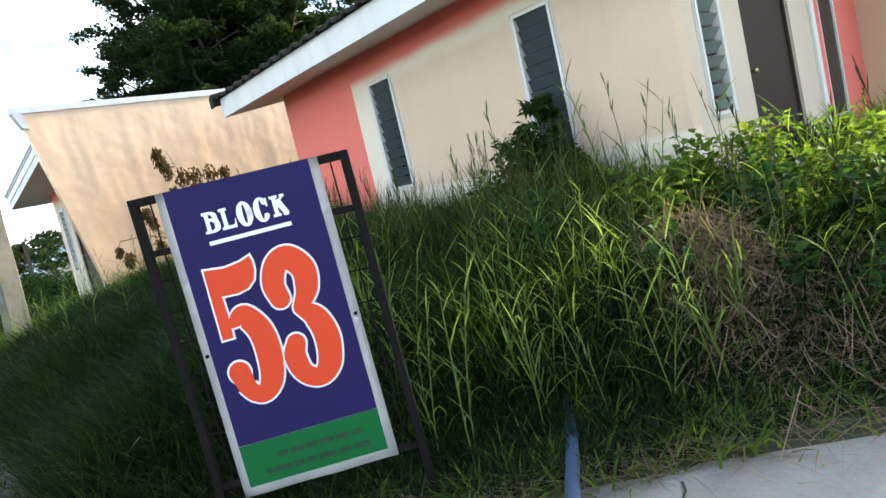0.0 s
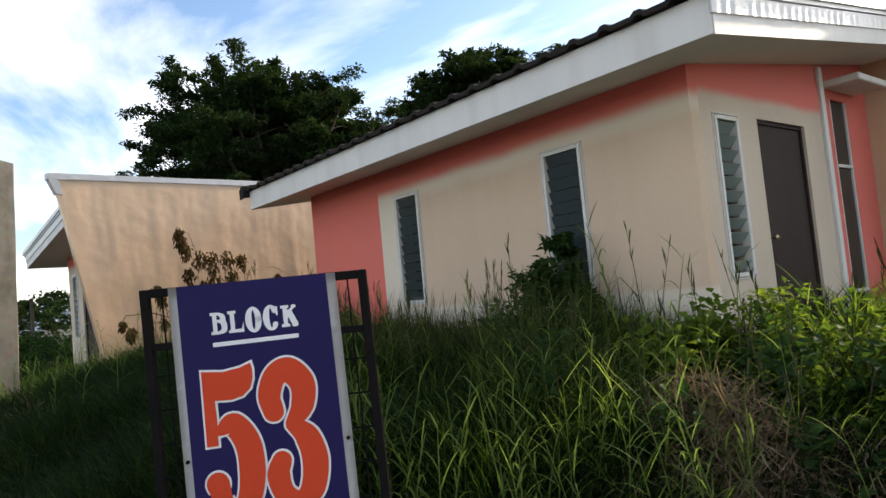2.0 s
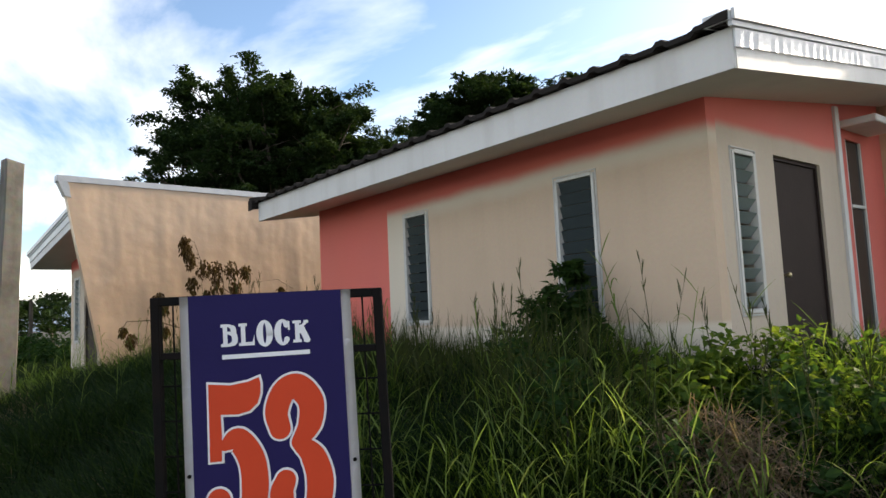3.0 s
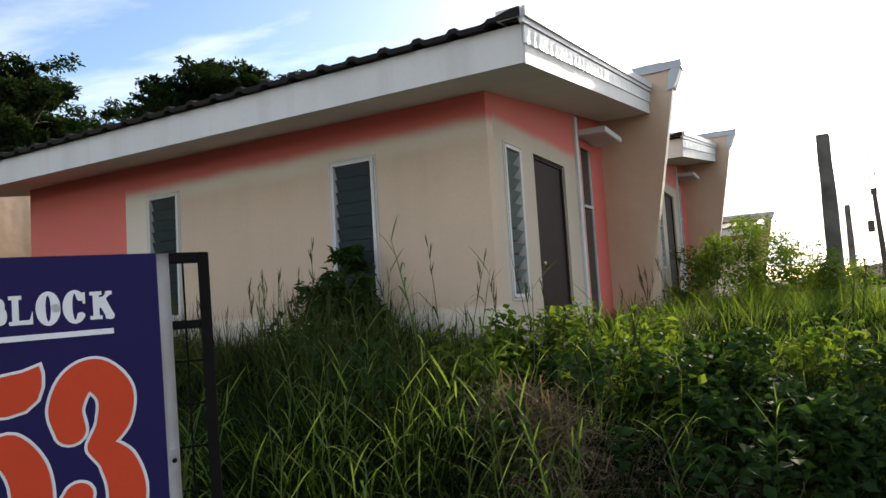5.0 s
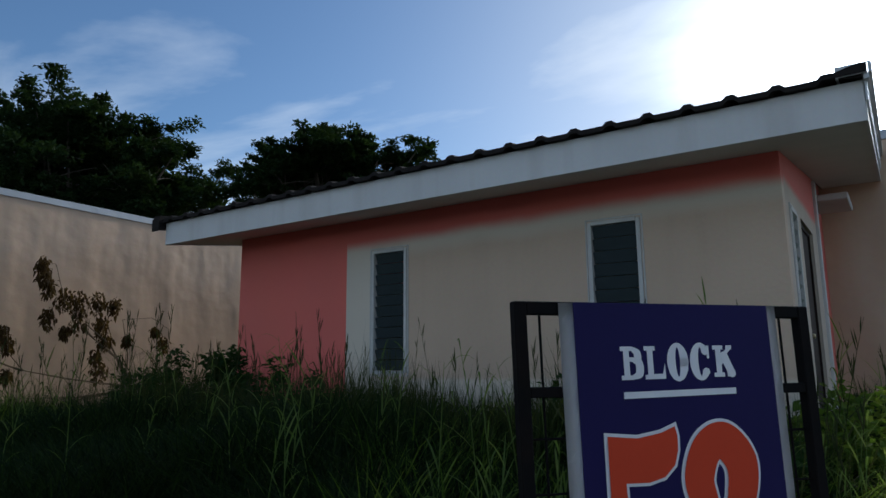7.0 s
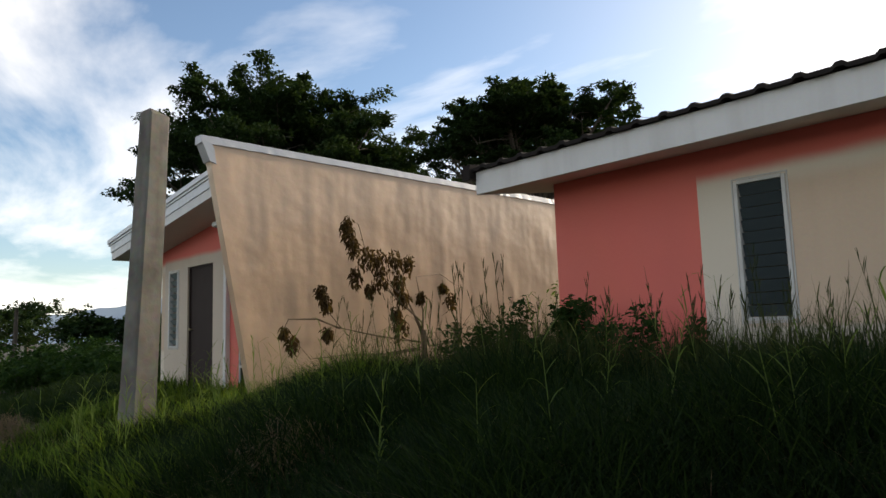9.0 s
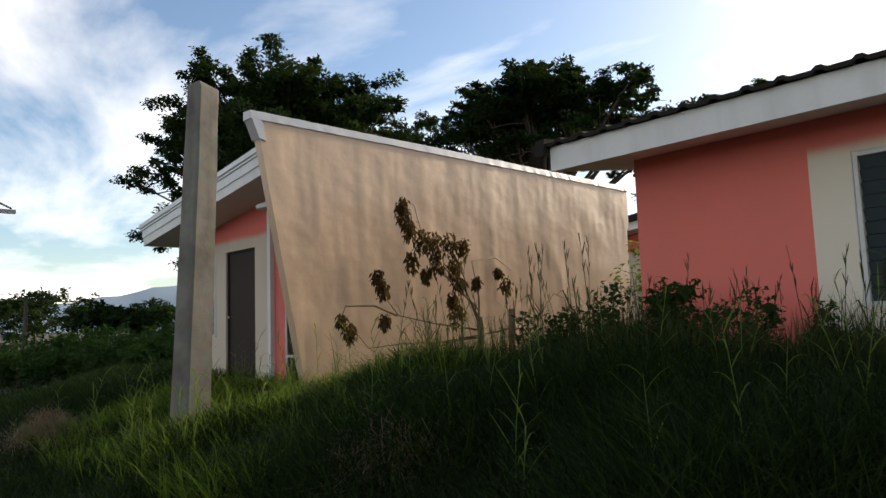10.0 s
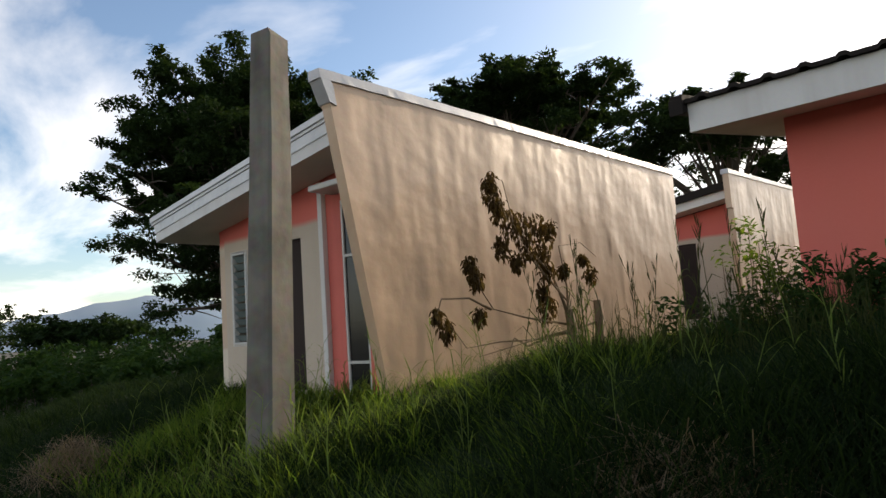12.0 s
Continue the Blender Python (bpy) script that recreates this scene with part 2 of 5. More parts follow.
M_CONC = material("weathered_concrete", (0.205, 0.19, 0.16), 0.9, vary=0.42, scale=2.2, grain=9, bump=0.4, tint=(0.095, 0.088, 0.074), streak=0.6)
M_ROAD = material("dusty_concrete_road", (0.35, 0.325, 0.29), 0.92, vary=0.4, scale=2.4, grain=40, bump=0.4, tint=(0.22, 0.195, 0.165))
M_SOIL = material("grassy_soil", (0.05, 0.042, 0.028), 0.95, vary=0.3, scale=0.7, grain=18, bump=0.6, tint=(0.035, 0.048, 0.018))
M_DIRT = material("brown_dirt", (0.080, 0.062, 0.040), 0.95, vary=0.25, scale=0.8, grain=15, bump=0.5)
M_STEEL = material("black_steel_tube", (0.006, 0.006, 0.006), 0.75, 0.0, vary=0.2, scale=8, grain=60, bump=0.1, spec=0.08, tint=(0.014, 0.009, 0.007))
M_POLE = material("galvanised_pole", (0.24, 0.245, 0.25), 0.6, 0.2, vary=0.2, scale=3, grain=30)
M_DARKPOLE = material("dark_timber_pole", (0.09, 0.08, 0.07), 0.9, vary=0.2, scale=4, grain=40, bump=0.3)
M_NAVY = material("navy_banner_vinyl", (0.013, 0.009, 0.070), 0.6, vary=0.1, scale=5, grain=80, bump=0.03, spec=0.15)
M_BWHITE = material("white_banner_vinyl", (0.74, 0.74, 0.76), 0.45, vary=0.1, scale=6, grain=80, bump=0.03)
M_ORANGE = material("orange_red_ink", (0.57, 0.058, 0.020), 0.6, vary=0.06, scale=6, grain=80, bump=0.02, spec=0.15)
M_GREEN = material("green_banner_vinyl", (0.005, 0.10, 0.026), 0.6, vary=0.08, scale=6, grain=80, bump=0.02, spec=0.15)
M_INK = material("dark_green_ink", (0.006, 0.035, 0.016), 0.5, vary=0.05)
M_PIPE = material("blue_pvc_pipe", (0.05, 0.085, 0.15), 0.5, vary=0.3, scale=6, grain=40)
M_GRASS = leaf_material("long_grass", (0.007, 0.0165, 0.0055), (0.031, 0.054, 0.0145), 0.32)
M_DRYGRASS = leaf_material("dry_straw", (0.22, 0.16, 0.108), (0.10, 0.072, 0.046), 0.25)
M_STALK = leaf_material("seeding_grass_stalk", (0.035, 0.048, 0.016), (0.06, 0.066, 0.024), 0.35)
M_SHOOT = leaf_material("grass_shoots", (0.095, 0.145, 0.042), (0.17, 0.21, 0.066), 0.5)
M_VINE = leaf_material("vine_leaves", (0.056, 0.102, 0.018), (0.125, 0.168, 0.029), 0.5)
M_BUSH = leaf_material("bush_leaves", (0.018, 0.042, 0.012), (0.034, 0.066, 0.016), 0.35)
M_TREE = leaf_material("tree_leaves", (0.016, 0.032, 0.011), (0.028, 0.050, 0.015), 0.22)
M_BROWNLEAF = leaf_material("wilted_brown_leaves", (0.05, 0.03, 0.013), (0.09, 0.06, 0.02), 0.3)
M_BARK = material("grey_bark", (0.11, 0.09, 0.07), 0.95, vary=0.3, scale=3, grain=20, bump=0.6)
M_TWIG = material("peeled_branch", (0.21, 0.145, 0.085), 0.85, vary=0.25, scale=6, grain=40, bump=0.2)
# distance haze is painted into the hills' pale blue base colour
M_HILL = material("haze_tinted_hill", (0.20, 0.27, 0.34), 1.0, vary=0.1, scale=0.004, grain=0.02, bump=0)


# ==== mesh helpers
def add_box(bm, a, b, bevel=0.0):
    x0, y0, z0 = a
    x1, y1, z1 = b
    vs = [bm.verts.new(c) for c in ((x0, y0, z0), (x1, y0, z0), (x1, y1, z0), (x0, y1, z0), (x0, y0, z1), (x1, y0, z1), (x1, y1, z1), (x0, y1, z1))]
    fs = [bm.faces.new([vs[k] for k in q]) for q in ((0, 3, 2, 1), (4, 5, 6, 7), (0, 1, 5, 4), (1, 2, 6, 5), (2, 3, 7, 6), (3, 0, 4, 7))]
    if bevel:
        bmesh.ops.bevel(bm, geom=list({e for f in fs for e in f.edges}), offset=bevel, segments=1, affect="EDGES")
    return vs


def add_tube(bm, pts, radii, sides=8, cap=True):
    """A tube along the points, with a radius at each."""
    rings = []
    for k, p in enumerate(pts):
        p = Vector(p)
        d = (Vector(pts[min(k + 1, len(pts) - 1)]) - Vector(pts[max(k - 1, 0)])).normalized()
        side = d.cross(Vector((0.13, 0.27, 0.95))).normalized() if abs(d.z) < 0.95 else d.cross(Vector((1, 0, 0))).normalized()
        up = side.cross(d)
        rings.append([bm.verts.new(p + radii[k] * (math.cos(2 * math.pi * j / sides) * side + math.sin(2 * math.pi * j / sides) * up)) for j in range(sides)])
    for a, b in zip(rings, rings[1:]):
        for j in range(sides):
            bm.faces.new((a[j], a[(j + 1) % sides], b[(j + 1) % sides], b[j]))
    if cap:
        bm.faces.new(rings[0][::-1]), bm.faces.new(rings[-1])


def add_prism(bm, outline, axis, lo, hi):
    """A flat outline (pairs) pushed from lo to hi along the axis."""
    def at(pair, w):
        c = list(pair)
        c.insert(axis, w)
        return c
    a = [bm.verts.new(at(q, lo)) for q in outline]
    b = [bm.verts.new(at(q, hi)) for q in outline]
    bm.faces.new(a), bm.faces.new(b[::-1])
    for k in range(len(a)):
        bm.faces.new((a[k], b[k], b[(k + 1) % len(a)], a[(k + 1) % len(a)]))
    bmesh.ops.recalc_face_normals(bm, faces=bm.faces)


def part(name, bm, mat, parent=None, label="", smooth=False):
    me = bpy.data.meshes.new(name)
    bm.to_mesh(me)
    bm.free()
    me.materials.append(mat)
    if smooth:
        for f in me.polygons:
            f.use_smooth = True
    ob = new(name, me)
    ob.parent = parent
    return tagged(ob, label) if label else ob


def boxes(name, mat, parent, *spans, bevel=0.0, label=""):
    bm = bmesh.new()
    for a, b in spans:
        add_box(bm, a, b, bevel)
    return part(name, bm, mat, parent, label)


def raw(name, verts, faces, mat, smooth=False):
    me = bpy.data.meshes.new(name)
    me.from_pydata(verts, [], faces)
    me.materials.append(mat)
    if smooth:
        me.polygons.foreach_set("use_smooth", np.ones(len(me.polygons), bool))
    return new(name, me)


def pierced_wall(bm, along, lo, hi, top, holes, inner, outer, rise=0.0):
    """A wall from lo to hi along axis 0 or 1, pierced by holes (a, b, z0, z1), between the planes inner and outer; rise: slope of its top."""
    ss = sorted({lo, hi, *[h[0] for h in holes], *[h[1] for h in holes]})
    zs = sorted({-0.6, top, *[h[2] for h in holes], *[h[3] for h in holes]})
    solid = lambda i, j: 0 <= i < len(ss) - 1 and 0 <= j < len(zs) - 1 and not any(h[0] <= ss[i] and ss[i + 1] <= h[1] and h[2] <= zs[j] and zs[j + 1] <= h[3] for h in holes)
    made = {}

    def v(i, j, w):
        if (i, j, w) not in made:
            z = zs[j] + (rise * (ss[i] - lo) if zs[j] == top else 0)
            made[i, j, w] = bm.verts.new((ss[i], w, z) if along == 0 else (w, ss[i], z))
        return made[i, j, w]
    for i in range(len(ss) - 1):
        for j in range(len(zs) - 1):
            if not solid(i, j):
                continue
            for w in (inner, outer):
                bm.faces.new((v(i, j, w), v(i + 1, j, w), v(i + 1, j + 1, w), v(i, j + 1, w)))
            for (di, dj), (p, q) in (((-1, 0), ((i, j), (i, j + 1))), ((1, 0), ((i + 1, j), (i + 1, j + 1))), ((0, -1), ((i, j), (i + 1, j))), ((0, 1), ((i, j + 1), (i + 1, j + 1)))):
                if not solid(i + di, j + dj):
                    bm.faces.new((v(*p, inner), v(*q, inner), v(*q, outer), v(*p, outer)))
    bmesh.ops.recalc_face_normals(bm, faces=bm.faces)


# ==== ground
def smooth(a, b, x):
    t = np.clip((x - a) / (b - a), 0, 1)
    return t * t * (3 - 2 * t)


def bank(x, y):
    """How far a place lies inside the grassy bank, from its edge at the road."""
    d = np.minimum(y + 4.7 + 0.85 * smooth(0.2, -1.2, x) + 0.95 * smooth(-3.5, -10, x), (y + 3.8 - 1.23 * (x - 0.6)) / 1.585)
    return np.minimum(d, 5.5 - x)


def ground_z(x, y):
    x, y = np.asarray(x, float), np.asarray(y, float)
    low = 0.24 + 0.02 * np.clip(x, -14, 4)
    top = 0.97 - 0.2 * smooth(-7.5, -11, x) - 0.75 * smooth(-18, -23, x)
    d = bank(x, y)
    bump = 0.06 * np.sin(x * 1.7 + y) * np.sin(y * 1.3 - 0.5 * x) * smooth(0, 1.0, d)
    far = np.hypot(x, y)
    return low + (np.maximum(top, low) - low) * smooth(-0.1, 2.9 + 2.2 * smooth(-3.5, -10, x), d) + bump - 0.10 * (d < -0.12) * (x > -0.3) * (far < 60)


def build_ground():
    far = [60, 90, 150, 300, 700, 1500, 3000]
    xs = np.array([-f for f in far[::-1]] + list(np.arange(-40, 22, 0.25)) + [26, 32, 42] + far)
    ys = np.array([-f for f in far[::-1]] + [-40, -28, -20] + list(np.arange(-14, 16, 0.25)) + [18, 21, 25, 30, 38, 48] + far)
    gx, gy = np.meshgrid(xs, ys, indexing="ij")
    z = ground_z(gx, gy)
    verts = np.stack([gx, gy, z], -1).reshape(-1, 3)
    ny = len(ys)
    i, j = np.meshgrid(np.arange(len(xs) - 1), np.arange(ny - 1), indexing="ij")
    k = (i * ny + j).ravel()
    faces = np.stack([k, k + ny, k + ny + 1, k + 1], -1)
    ob = raw("ground", verts.tolist(), faces.tolist(), M_SOIL, True)
    ob.data.materials.append(M_DIRT)
    mid = verts[faces].mean(1)
    ob.data.polygons.foreach_set("material_index", (((mid[:, 0] > 5.2) & (mid[:, 0] < 9.5) & (mid[:, 1] > 0)) | ((bank(mid[:, 0], mid[:, 1]) < -0.5) & (mid[:, 1] > -14) & (mid[:, 1] < 0) & (mid[:, 0] > -60) & (mid[:, 0] < 1))).astype(int))
    tagged(ob, "grassy earth bank rising from the roadside to the houses", "ground", kind="structure")
    # concrete road beside the bank
    xs, ys = np.arange(-0.6, 16.1, 0.1), np.arange(-13, 1.0, 0.1)
    gx, gy = np.meshgrid(xs, ys, indexing="ij")
    edge = bank(gx, gy) + 0.08 * np.sin(gx * 3.1) + 0.06 * np.sin(gy * 4.3 + gx)
    z = 0.24 + 0.02 * np.clip(gx, -14, 4) + 0.012 * np.sin(gx * 2.2) * np.sin(gy * 1.9)
    ny = len(ys)
    west = gx + 0.3 - 0.2 * np.sin(gy * 2.7) - 0.1 * np.sin(gy * 7.0)
    z = z - 0.4 * smooth(0.0, 0.12, edge) - 0.4 * smooth(0.0, 0.25, -west)
    keep = (edge < 0.3) & (west > -0.5)
    k = np.arange(len(xs) * ny).reshape(len(xs), ny)
    ok = keep[:-1, :-1] & keep[1:, :-1] & keep[:-1, 1:] & keep[1:, 1:]
    faces = np.stack([k[:-1, :-1][ok], k[1:, :-1][ok], k[1:, 1:][ok], k[:-1, 1:][ok]], -1)
    used, flat = np.unique(faces, return_inverse=True)
    road = raw("road", np.stack([gx, gy, z], -1).reshape(-1, 3)[used].tolist(), flat.reshape(faces.shape).tolist(), M_ROAD, True)
    tagged(road, "pale dusty concrete road with a broken edge", "road", kind="structure")


build_ground()


# ==== houses
PITCH = 0.135


def roof_z(u):
    return 2.70 + PITCH * (u + 0.71)


def louver_window(parent, along, lo, hi, z0, z1, outer, sign, blades=11, glass=None, tilt=19):
    """White frame in a wall's opening, with glass louvers. along: axis of the wall; sign: the way out of the wall."""
    def box3(s0, s1, w0, w1, za, zb):
        w0, w1 = sorted((outer + sign * w0, outer + sign * w1))
        return ((s0, w0, za), (s1, w1, zb)) if along == 0 else ((w0, s0, za), (w1, s1, zb))
    t = 0.027
    bm = bmesh.new()
    for s in ((lo - 0.012, lo + t, -0.06, 0.018, z0, z1), (hi - t, hi + 0.012, -0.06, 0.018, z0, z1), (lo + t, hi - t, -0.06, 0.018, z1 - t, z1 + 0.012), (lo + t, hi - t, -0.06, 0.018, z0 - 0.012, z0 + t)):
        add_box(bm, *box3(*s), bevel=0.004)
    win = part("window", bm, M_FRAME, parent, "narrow louvered window in a white frame")
    bm = bmesh.new()
    for s in ((lo - 0.034, lo - 0.020, -0.004, 0.012, z0 - 0.034, z1 + 0.034), (hi + 0.020, hi + 0.034, -0.004, 0.012, z0 - 0.034, z1 + 0.034), (lo - 0.020, hi + 0.020, -0.004, 0.012, z1 + 0.020, z1 + 0.034), (lo - 0.020, hi + 0.020, -0.004, 0.012, z0 - 0.034, z0 - 0.020)):
        add_box(bm, *box3(*s), bevel=0.003)
    part("casing", bm, M_FRAME, win, "narrow white casing round the frame")
    step = (z1 - z0 - 2 * t) / blades
    bm = bmesh.new()
    add_box(bm, *box3(lo + t + 0.004, hi - t - 0.004, -0.003, 0.003, -step * 0.475, step * 0.475))
    turn = Matrix.Rotation(radians(tilt) * (-sign if along == 0 else sign), 4, "X" if along == 0 else "Y")
    pivot = Vector((0, outer, 0)) if along == 0 else Vector((outer, 0, 0))
    bmesh.ops.transform(bm, verts=bm.verts, matrix=Matrix.Translation(pivot) @ turn @ Matrix.Translation(-pivot))
    first = part("louver", bm, glass or M_BLADE, win, "grey glass louver blade")
    first.location = (0, -sign * 0.03, z0 + t + step * 0.5) if along == 0 else (-sign * 0.03, 0, z0 + t + step * 0.5)
    for k in range(1, blades):
        o = new("louver", first.data)
        o.parent = win
        o.location = (first.location.x, first.location.y, first.location.z + k * step)
        o["label"] = "grey glass louver blade"
    return win


def build_house():
    """One house: facade towards +x at x = 0, eave side at y = 0, high firewall at y = 4; floor at z = 0."""
    house = new("house")
    t = 0.14
    # walls
    bm = bmesh.new()
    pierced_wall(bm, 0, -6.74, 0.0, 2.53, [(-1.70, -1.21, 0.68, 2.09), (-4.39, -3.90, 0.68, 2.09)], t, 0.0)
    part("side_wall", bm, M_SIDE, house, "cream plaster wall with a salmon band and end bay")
    bm = bmesh.new()
    pierced_wall(bm, 1, t, 2.62, 2.54 + PITCH * t, [(0.36, 0.74, 0.68, 2.09), (1.13, 2.13, 0.0, 2.13)], -t, 0.0, PITCH)
    part("front_wall", bm, M_FRONT, house, "cream front wall with a salmon band above")
    bm = bmesh.new()
    pierced_wall(bm, 1, 2.62, 4.0, 2.54 + PITCH * 2.62, [(2.95, 3.40, -0.1, 2.52)], -t - 0.04, -0.04, PITCH)
    part("front_bay", bm, M_PINK, house, "salmon front bay with a tall window")
    boxes("pilaster", M_WHITE, house, ((-0.05, 2.57, -0.6), (0.035, 2.66, 2.82)), bevel=0.006)
    bm = bmesh.new()
    pierced_wall(bm, 1, t, 4.0, 2.50, [(1.85, 2.70, 0.0, 2.05)], -6.74 + t, -6.74, PITCH)
    part("rear_wall", bm, M_FRONT, house)
    # door
    door = boxes("door", M_DOOR, house, ((-0.09, 1.165, 0.0), (-0.05, 2.095, 2.095)), bevel=0.004, label="closed dark brown flush door")
    boxes("door_frame", M_DOOR, door, ((-0.11, 1.13, 0), (-0.03, 1.165, 2.13)), ((-0.11, 2.095, 0), (-0.03, 2.13, 2.13)), ((-0.11, 1.165, 2.095), (-0.03, 2.095, 2.13)))
    bm = bmesh.new()
    add_tube(bm, [(-0.05, 1.24, 1.0), (-0.02, 1.24, 1.0), (0.0, 1.24, 1.0), (0.018, 1.24, 1.0)], [0.012, 0.012, 0.028, 0.02], 10)
    part("door_knob", bm, M_KNOB, door, smooth=True)
    rear_door = boxes("rear_door", M_DOOR, house, ((-6.69, 1.855, 0), (-6.65, 2.695, 2.045)), bevel=0.004, label="closed dark back door")
    # windows
    louver_window(house, 0, -1.70, -1.21, 0.68, 2.09, 0.0, -1)
    louver_window(house, 0, -4.39, -3.90, 0.68, 2.09, 0.0, -1)
    louver_window(house, 1, 0.36, 0.74, 0.68, 2.09, 0.0, 1, 11, M_BLADE_SKYLIT, 42)
    tall = boxes("tall_window", M_FRAME, house, ((-0.09, 2.95, -0.1), (-0.045, 2.985, 2.52)), ((-0.09, 3.365, -0.1), (-0.045, 3.40, 2.52)), ((-0.085, 2.985, 1.75), (-0.035, 3.365, 1.785)), ((-0.085, 2.985, 0.35), (-0.035, 3.365, 0.385)), label="tall narrow dark window with white bars")
    for za, zb in ((-0.1, 0.35), (0.385, 1.75), (1.785, 2.52)):
        boxes("pane", M_PANE, tall, ((-0.072, 2.987, za + 0.002), (-0.066, 3.363, zb - 0.002)))
    boxes("canopy", M_WHITE, house, ((-0.04, 2.80, 2.62), (0.34, 3.62, 2.70)), bevel=0.012, label="small concrete canopy over the window")
    # firewall: front edge leans outward, small step at the rear
    bm = bmesh.new()
    add_prism(bm, [(0.30, -0.6), (0.36, 0.0), (0.97, 3.28), (1.08, 3.63), (-7.72, 3.63), (-7.72, 2.72), (-7.64, 2.72), (-7.62, -0.6)], 1, 4.0, 4.15)
    part("firewall", bm, M_FIRE, house, "tan plastered firewall with an outward-leaning front edge")
    bm = bmesh.new()
    n = 90
    rnd = random.Random(5)
    prev = None
    for k in range(n + 1):
        x = -7.76 + 8.88 * k / n
        w, a, b = 0.010 * rnd.random(), 0.012 * rnd.random(), 0.008 * rnd.random()
        ring = [bm.verts.new(c) for c in ((x, 3.975 - w, 3.590 - a), (x, 4.172 + w, 3.585 - b), (x, 4.168, 3.688 + b), (x, 3.978, 3.692 + a))]
        for q in range(4):
            if prev:
                bm.faces.new((prev[q], prev[(q + 1) % 4], ring[(q + 1) % 4], ring[q]))
        if k in (0, n):
            bm.faces.new(ring)
        prev = ring
    bmesh.ops.recalc_face_normals(bm, faces=bm.faces)
    part("cap_flashing", bm, M_FLASH, house, "dented galvanised cap flashing")
    bm = bmesh.new()
    add_prism(bm, [(0.905, 3.30), (1.00, 3.33), (1.115, 3.615), (0.985, 3.615), (0.935, 3.50), (0.925, 3.40)], 1, 3.975, 4.175)
    part("end_cap", bm, M_FLASH, house)
    # eaves
    boxes("eave_fascia", M_WHITE, house, ((-7.42, -0.73, 2.40), (0.66, -0.71, 2.70)), bevel=0.003, label="white eave fascia board")
    for x0, x1 in ((0.64, 0.665), (-7.42, -7.395)):
        bm = bmesh.new()
        add_prism(bm, [(-0.708, 2.40), (3.998, 2.40 + PITCH * 4.706), (3.998, 2.70 + PITCH * 4.706), (-0.708, 2.70)], 0, x0, x1)
        part("gable_fascia", bm, M_WHITE, house)
    bm = bmesh.new()
    n = 72
    rnd = random.Random(9)
    prev = None
    for k in range(n + 1):
        u = -0.735 + 4.73 * k / n
        z = 2.40 + PITCH * (u + 0.71)
        w = 0.676 + (0.0045 if k % 2 else 0.0) + 0.006 * rnd.random()
        row = [bm.verts.new(c) for c in ((0.667, u, z + 0.15), (w, u, z + 0.15), (w + 0.002, u, z + 0.24), (0.684, u, z + 0.285), (0.667, u, z + 0.29))]
        if prev:
            for a in range(5):
                bm.faces.new((prev[a], row[a], row[(a + 1) % 5], prev[(a + 1) % 5]))
        if k in (0, n):
            bm.faces.new(row)
        prev = row
    bmesh.ops.recalc_face_normals(bm, faces=bm.faces)
    part("fluted_flashing", bm, M_SHEET, house, "crimped shiny flashing along the front fascia")
    for x0, x1, u0, u1 in ((-7.395, 0.64, -0.705, -0.003), (0.003, 0.64, -0.003, 3.995), (-7.395, -6.743, -0.003, 3.995)):
        bm = bmesh.new()
        z0, z1 = 2.405 + PITCH * (u0 + 0.71), 2.405 + PITCH * (u1 + 0.71)
        add_prism(bm, [(u0, z0), (u1, z1), (u1, z1 + 0.012), (u0, z0 + 0.012)], 0, x0, x1)
        part("soffit", bm, M_SOFFIT, house, "painted soffit boards under the eaves")
    # ribbed roof sheet, ribs running down the slope
    prof = []
    x = -7.50
    while x < 0.37:
        prof += [(x, 0.0), (x + 0.20, 0.0), (x + 0.235, 0.03), (x + 0.285, 0.03)]
        x += 0.32
    prof.append((0.66, 0.0))
    us = [-0.80, 0.8, 2.4, 3.98]
    verts, faces = [], []
    for lift in (0.050, 0.008):
        for u in us:
            verts += [(px, u, roof_z(u) + pz + lift) for px, pz in prof]
    m = len(prof)
    for s in range(2):
        for r in range(3):
            for k in range(m - 1):
                a = s * 4 * m + r * m + k
                faces.append((a, a + 1, a + 1 + m, a + m))
    for k in range(m - 1):
        faces.append((k, k + 1, 4 * m + k + 1, 4 * m + k))
    roof = raw("roof", verts, faces, M_ROOF)
    roof.parent = house
    roof["label"] = "dark ribbed metal roof sheets"
    for x0, x1 in ((0.50, 0.693), (-7.56, -7.425)):
        bm = bmesh.new()
        lo = 0.03 if x0 > 0 else -0.08
        add_prism(bm, [(-0.83, roof_z(-0.83) + lo), (3.99, roof_z(3.99) + lo), (3.99, roof_z(3.99) + 0.105), (-0.83, roof_z(-0.83) + 0.105)], 0, x0, x1)
        part("barge_flashing", bm, M_SHEET if x0 > 0 else M_ROOF, house)
    # dark folded ends of the cappings
    bm = bmesh.new()
    z = roof_z(-0.83)
    add_prism(bm, [(0.36, z + 0.028), (0.69, z + 0.032), (0.69, z + 0.098), (0.62, z + 0.094), (0.46, z + 0.055), (0.40, z + 0.040)], 1, -0.846, -0.831)
    part("capping_end", bm, M_ROOF, house, "dark folded end of the roof capping")
    boxes("roof_end", M_ROOF, house, ((-7.57, -0.846, 2.58), (-7.423, -0.831, 2.745)), bevel=0.003)
